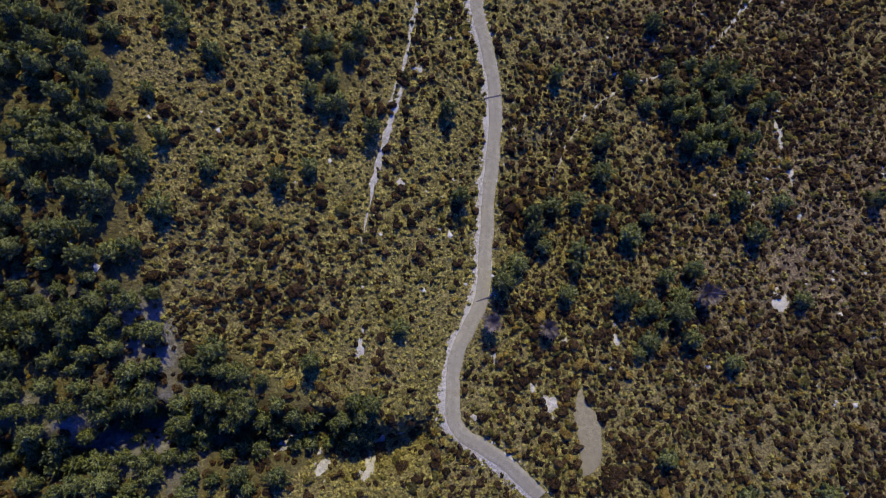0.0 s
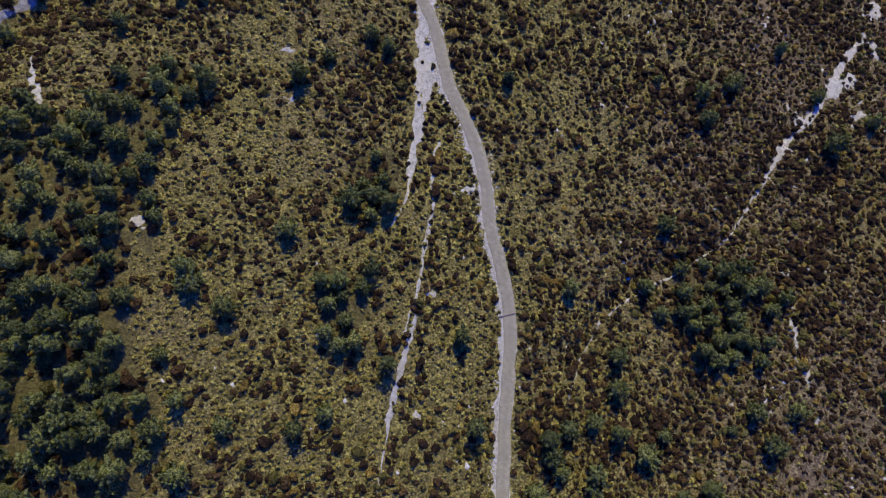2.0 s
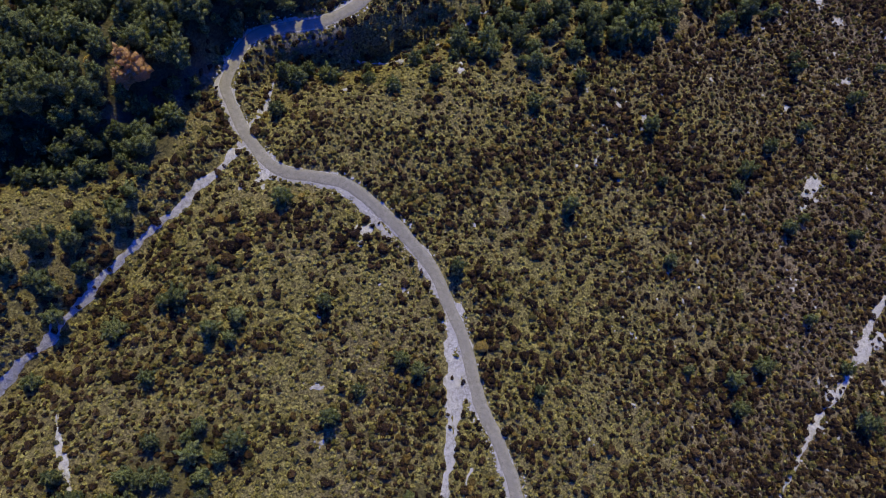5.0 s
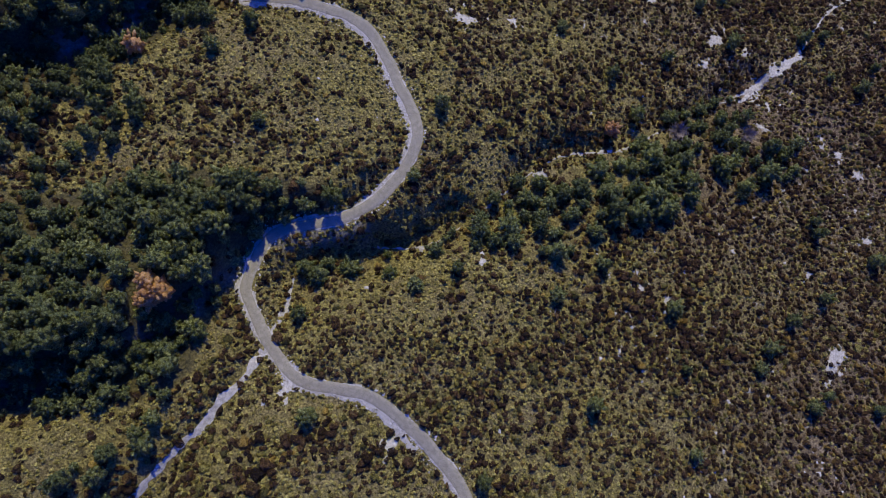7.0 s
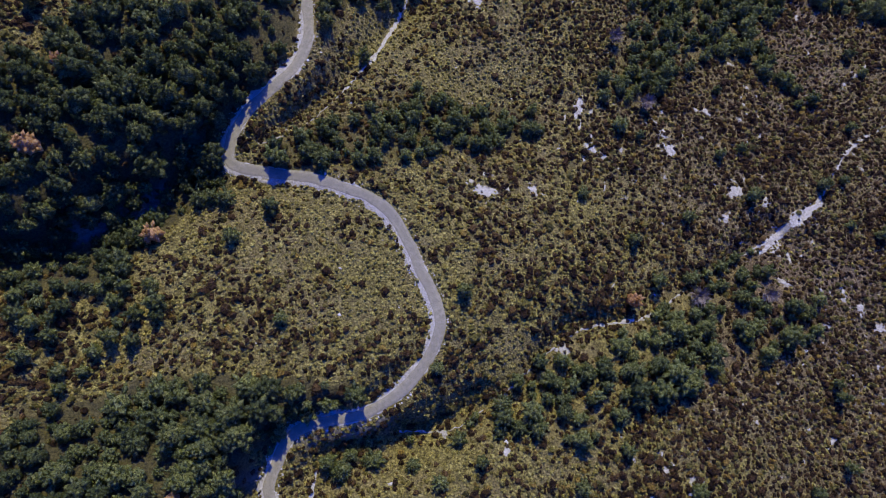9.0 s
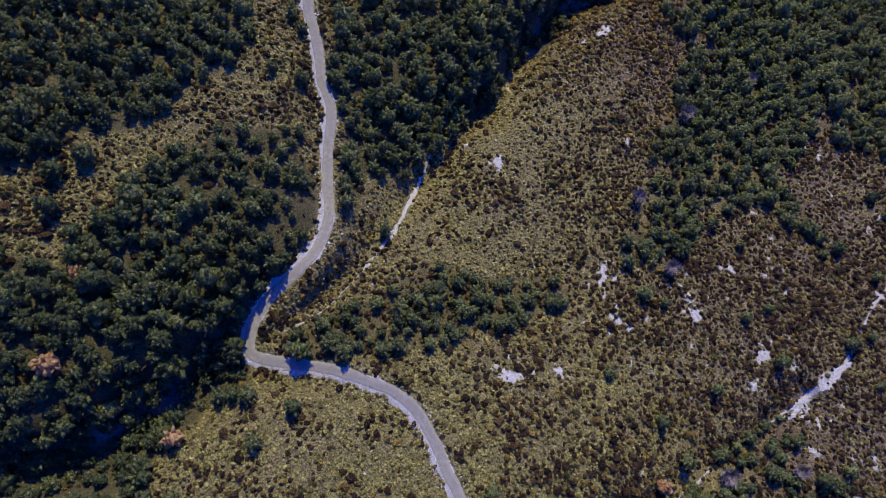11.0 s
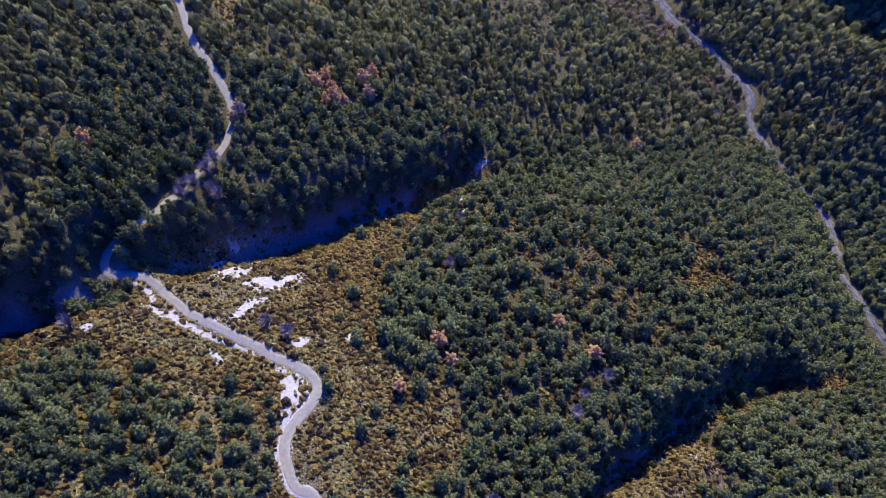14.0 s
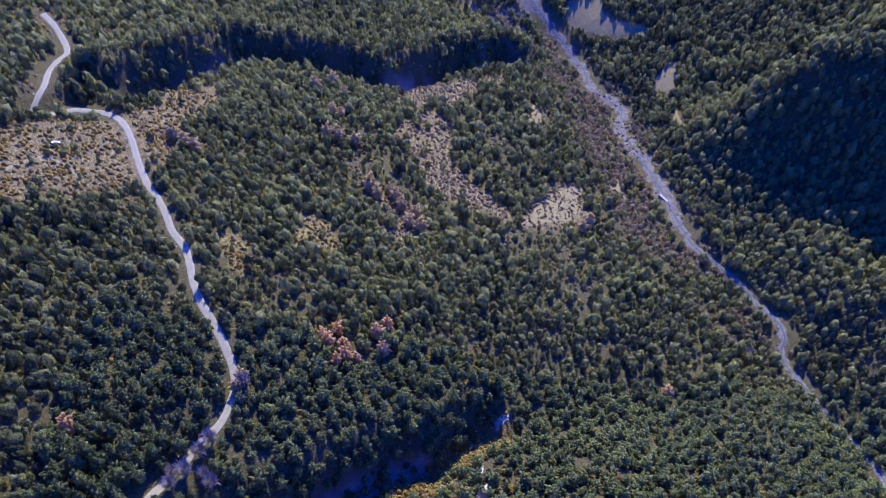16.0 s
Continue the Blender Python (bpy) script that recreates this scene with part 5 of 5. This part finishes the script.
pick = clear & (road_gap(x, y) < 90) & (gold_ground & (loose > 0.15) | pale_ground & top & (loose > 0.35) | ((loose > 0.93 - 0.3 * (thin_at(x, y) < 0.7)) & (y > 400) & (y < 640)))
tagged(stuff("golden_shrubs", BUSHES, x[pick], y[pick], r[pick], r[pick] * 1.4, rng.random(pick.sum()), GOLD, 0, True), "golden-brown shrubs on the far spur", "shrubs", kind="stuff")

x, y = scatter(20, 160, 450, 760, 1.9)
keep = (rng.random(len(x)) < 0.85 * brush_at(x, y)) & (river_gap(x, y) > np.where(y > 530, 5.5, 2.5))
x, y = x[keep], y[keep]
r = rng.uniform(0.7, 1.5, len(x))
tagged(stuff("river_brush", FAR_CROWNS, x, y, r, r * rng.uniform(1.0, 1.7, len(x)), rng.random(len(x)), BRUSH, 0, True), "leafless grey-brown brush along the river bank", "brush", kind="stuff")

# dead and leafless trees
def bare_crown(n=150):
    """Thin bare twigs that fan out from the stem."""
    vs, fs = [], []
    for i in range(n):
        a, up = 2.39996 * i + rng.normal(0, 0.2), rng.uniform(0.15, 1.3)
        foot = np.array([0.05 * math.cos(a), 0.05 * math.sin(a), rng.uniform(0.35, 0.8)])
        aim = np.array([math.cos(a), math.sin(a), up])
        tip = foot + aim / np.linalg.norm(aim) * rng.uniform(0.6, 1.1)
        cross = np.array([-math.sin(a), math.cos(a), 0]) * rng.uniform(0.03, 0.06)
        fork = foot + (tip - foot) * 0.55 + cross * rng.uniform(-6, 6)
        o = len(vs)
        vs += [foot - cross, foot + cross, fork - cross, fork + cross, tip, foot + (0, 0, 0.05), fork + (0, 0, 0.04)]
        fs += [(o, o + 1, o + 3), (o, o + 3, o + 2), (o + 2, o + 3, o + 4), (o, o + 5, o + 6), (o + 2, o + 6, o + 4)]
    return np.array(vs), np.array(fs)


for i, (px, py) in enumerate(RUSTY + PINK + GREY):
    if i < len(RUSTY) + len(PINK):
        v, f = spray_crown(width=0.24)
    else:
        v, f = bare_crown()
    if i < len(RUSTY):
        ob = tree_kind(v, f, RUST, "dead_pine", "dead pine with rust-red needles among green trees", "rust-red dry crown")
    elif i < len(RUSTY) + len(PINK):
        ob = tree_kind(v * (1, 1, 0.8), f, TWIG, "leafless_tree", "leafless tree with pinkish-brown fine twigs", "pinkish-brown twigs")
    else:
        ob = tree_kind(v, f, BARE_WOOD, "leafless_tree", "leafless grey tree with bare spreading branches", "grey bare branches")
    ob["group"] = "dead and leafless trees"
    s = rng.uniform(1.05, 1.55) * (1.3 if py > 480 else 1)
    ob.matrix_basis = pose(px, py, float(height(px, py)), 0, 0, rng.uniform(0, 360)) @ Matrix.Diagonal((s, s, s * 1.15, 1))

# ---------------------------------------------------------------- stones
STONE = [clumps([(0, 0, 0.05)], [1.0], 0.45, 0.5) for i in range(6)]
xs, ys = [], []
g = np.gradient(road_line, axis=0)
nrm = np.stack([g[:, 1], -g[:, 0]], -1) / np.hypot(g[:, 0], g[:, 1])[:, None]
for k in range(9):
    o = np.where(rng.random(len(road_line)) < 0.68, rng.normal(-2.0, 0.45, len(road_line)), rng.normal(1.75, 0.3, len(road_line)))
    p = road_line + nrm * o[:, None] + g * rng.uniform(-0.5, 0.5, (len(road_line), 1))
    m = (vnoise(road_line[:, 0], road_line[:, 1], 9, 40) > 0.35) & ((road_line[:, 1] < 345) | (rng.random(len(road_line)) < 0.12))
    xs.append(p[m, 0])
    ys.append(p[m, 1])
x, y = np.concatenate(xs), np.concatenate(ys)
r = np.clip(rng.lognormal(-1.95, 0.45, len(x)), 0.06, 0.4)
tagged(stuff("roadside_stones", STONE, x, y, r, r, rng.random(len(x)), ROCK), "pale limestone rubble along the track", "stones", kind="stuff")
x, y = scatter(-60, 118, -45, 345, 1.6)
chance = np.clip(vnoise(x, y, 14, 91) - 0.48, 0, 1) * (0.10 + 0.55 * np.clip((x - 5) / 40, 0, 1) + 0.35 * np.clip((y - 230) / 50, 0, 1))
keep = (rng.random(len(x)) < chance) & (wood_at(x, y) < 0.5) & (road_gap(x, y) > 3) & in_strip(x, y)
x, y = x[keep], y[keep]
r = np.clip(rng.lognormal(-1.2, 0.45, len(x)), 0.12, 0.8)
tagged(stuff("slope_rubble", STONE, x, y, r, r * 0.6, rng.random(len(x)), ROCK), "small pale stones lying loose among the shrubs", "stones", kind="stuff")
p = RIVER_LINE[RIVER_LINE[:, 1] > 340]
x = np.repeat(p[:, 0], 5) + rng.normal(0, 2.0, len(p) * 5)
y = np.repeat(p[:, 1], 5) + rng.normal(0, 1.5, len(p) * 5)
r = np.clip(rng.lognormal(-1.2, 0.45, len(x)), 0.15, 0.8)
tagged(stuff("river_boulders", STONE, x, y, r, r, rng.random(len(x)), BED_STONE), "grey boulders in the river bed", "stones", kind="stuff")


# ---------------------------------------------------------------- meadows, slab and vehicle
def field(name, poly, mat, label, category, lift=0.15):
    """A flat-laid patch with a given outline."""
    p = smooth_line(poly + poly[:1], 1.5)[:-1]
    mid = p.mean(0)
    n, rings = len(p), 8
    vs = [mid]
    for r in range(1, rings + 1):
        k = r / rings
        w = 1 + 0.25 * k * (vnoise(p[:, 0], p[:, 1], 3, 60) - 0.5)
        vs += list(mid + (p - mid) * (k * w)[:, None])
    vs = np.array(vs)
    z = height(vs[:, 0], vs[:, 1]) + lift
    z[-n:] -= lift + 0.1
    fs = [(0, 1 + i, 1 + (i + 1) % n) for i in range(n)]
    for r in range(rings - 1):
        o = 1 + r * n
        fs += [(o + i, o + n + i, o + n + (i + 1) % n, o + (i + 1) % n) for i in range(n)]
    return tagged(new(name, mesh_from(name, [tuple(v) for v in np.column_stack([vs, z])], fs, mat, True)), label, category, kind="structure")


for poly in MEADOWS:
    field("meadow", poly, STRAW, "dry straw-yellow meadow beside the river", "meadow")
field("clearing", CLEARING, TAN_EARTH, "bare tan earth clearing below the track", "clearing", 0.12)
field("gravel_bar", [(2, 754), (18.3, 739.3), (19.1, 725.6), (30, 720), (47.6, 715), (53, 725), (50, 745), (25, 760)], BED_STONE, "pale gravel bar where the river spreads", "gravel bar", 0.3)


def box(bm, x0, x1, y0, y1, z0, z1, inset=0.0, bevel=0.05):
    """A box whose top is drawn in by inset, with rounded edges."""
    lo = [bm.verts.new(p) for p in ((x0, y0, z0), (x1, y0, z0), (x1, y1, z0), (x0, y1, z0))]
    hi = [bm.verts.new(p) for p in ((x0 + inset, y0 + inset * 0.5, z1), (x1 - inset, y0 + inset * 0.5, z1), (x1 - inset, y1 - inset * 0.5, z1), (x0 + inset, y1 - inset * 0.5, z1))]
    fs = [bm.faces.new(lo[::-1]), bm.faces.new(hi)] + [bm.faces.new((lo[i], lo[(i + 1) % 4], hi[(i + 1) % 4], hi[i])) for i in range(4)]
    if bevel:
        bmesh.ops.bevel(bm, geom=list({e for f in fs for e in f.edges}), offset=bevel, segments=2, affect="EDGES")


def boxed(name, mat, *dims, **more):
    bm = bmesh.new()
    box(bm, *dims, **more)
    me = bpy.data.meshes.new(name)
    bm.to_mesh(me)
    bm.free()
    me.materials.append(mat)
    return me


def plain(colour, rough, metal=0.0):
    def build(t, b):
        t.links.new(mixed(t, noise_fac(t, 6, 4), colour, tuple(v * 0.75 for v in colour)), b.inputs["Base Color"])
        b.inputs["Roughness"].default_value, b.inputs["Metallic"].default_value = rough, metal
    return build


PAINT = material("dark_car_paint", plain((0.03, 0.033, 0.04), 0.35))
ROOF = material("pale_car_roof", plain((0.30, 0.30, 0.30), 0.5))
GLASS = material("car_glass", plain((0.02, 0.025, 0.03), 0.08))
RUBBER = material("tyre_rubber", plain((0.02, 0.02, 0.02), 0.85))
STEEL = material("wheel_rim", plain((0.4, 0.4, 0.4), 0.4, 0.8))


def wheel_mesh(name, mat, r, w):
    bm = bmesh.new()
    bmesh.ops.create_cone(bm, cap_ends=True, segments=16, radius1=r, radius2=r, depth=w, matrix=Matrix.Rotation(math.pi / 2, 4, "X"))
    bmesh.ops.bevel(bm, geom=bm.edges[:], offset=0.03, segments=1, affect="EDGES")
    me = bpy.data.meshes.new(name)
    bm.to_mesh(me)
    bm.free()
    me.materials.append(mat)
    return me


def parked_car(px, py, turn):
    car = new("car")
    part("body", boxed("body", PAINT, -2.1, 2.1, -0.88, 0.88, 0.35, 1.0, inset=0.06, bevel=0.1), car)
    part("cabin", boxed("cabin", GLASS, -1.7, 0.8, -0.8, 0.8, 1.0, 1.62, inset=0.28, bevel=0.06), car, "dark tinted windows")
    part("roof", boxed("roof", ROOF, -1.45, 0.52, -0.68, 0.68, 1.6, 1.68, inset=0.05, bevel=0.02), car, "pale roof")
    part("bonnet", boxed("bonnet", ROOF, 0.95, 1.95, -0.72, 0.72, 0.98, 1.06, inset=0.04, bevel=0.02), car, "pale bonnet")
    part("bumper", boxed("bumper", RUBBER, 2.05, 2.2, -0.85, 0.85, 0.4, 0.62, bevel=0.03), car)
    tyre, rim = wheel_mesh("tyre", RUBBER, 0.36, 0.24), wheel_mesh("rim", STEEL, 0.2, 0.26)
    for x0 in (-1.3, 1.35):
        for y0 in (-0.82, 0.82):
            w = part("wheel", tyre, car)
            w.location = (x0, y0, 0.36)
            part("rim", rim, w)
    a = math.radians(turn)
    ex, ey = (math.cos(a), math.sin(a)), (-math.sin(a), math.cos(a))
    sx = float(height(px + 1.5 * ex[0], py + 1.5 * ex[1]) - height(px - 1.5 * ex[0], py - 1.5 * ex[1])) / 3
    sy = float(height(px + 0.8 * ey[0], py + 0.8 * ey[1]) - height(px - 0.8 * ey[0], py - 0.8 * ey[1])) / 1.6
    car.matrix_basis = pose(px, py, float(height(px, py)) + 0.02, math.degrees(math.atan(sy)), -math.degrees(math.atan(sx)), turn)
    return tagged(car, "small dark car with pale roof parked in the clearing", "car")


parked_car(-156.6, 512.5, 60)
slab = new("rock_slab", boxed("rock_slab", MARL, -4.2, 4.2, -0.7, 0.7, -0.6, 0.7, inset=0.2, bevel=0.15))
slab.matrix_basis = pose(96.9, 554.2, float(height(96.9, 554.2)), 0, 0, -58)
tagged(slab, "long white rock slab lying in the river bed", "rock")

# timber drains laid across the track
TIMBER = material("wet_timber", plain((0.075, 0.06, 0.045), 0.8))
bar = boxed("water_bar", TIMBER, -1.6, 1.6, -0.11, 0.11, -0.05, 0.1, inset=0.02, bevel=0.03)
for px, py, turn in ((4.7, -3.3, 20), (6.9, 33.4, 12), (-51.6, 321.6, 35)):
    ob = new("water_bar", bar)
    ob.matrix_basis = pose(px, py, float(height(px, py)) + 0.2, 0, 0, turn)
    tagged(ob, "dark timber drain laid across the gravel track", "drain", group="drains across the track")
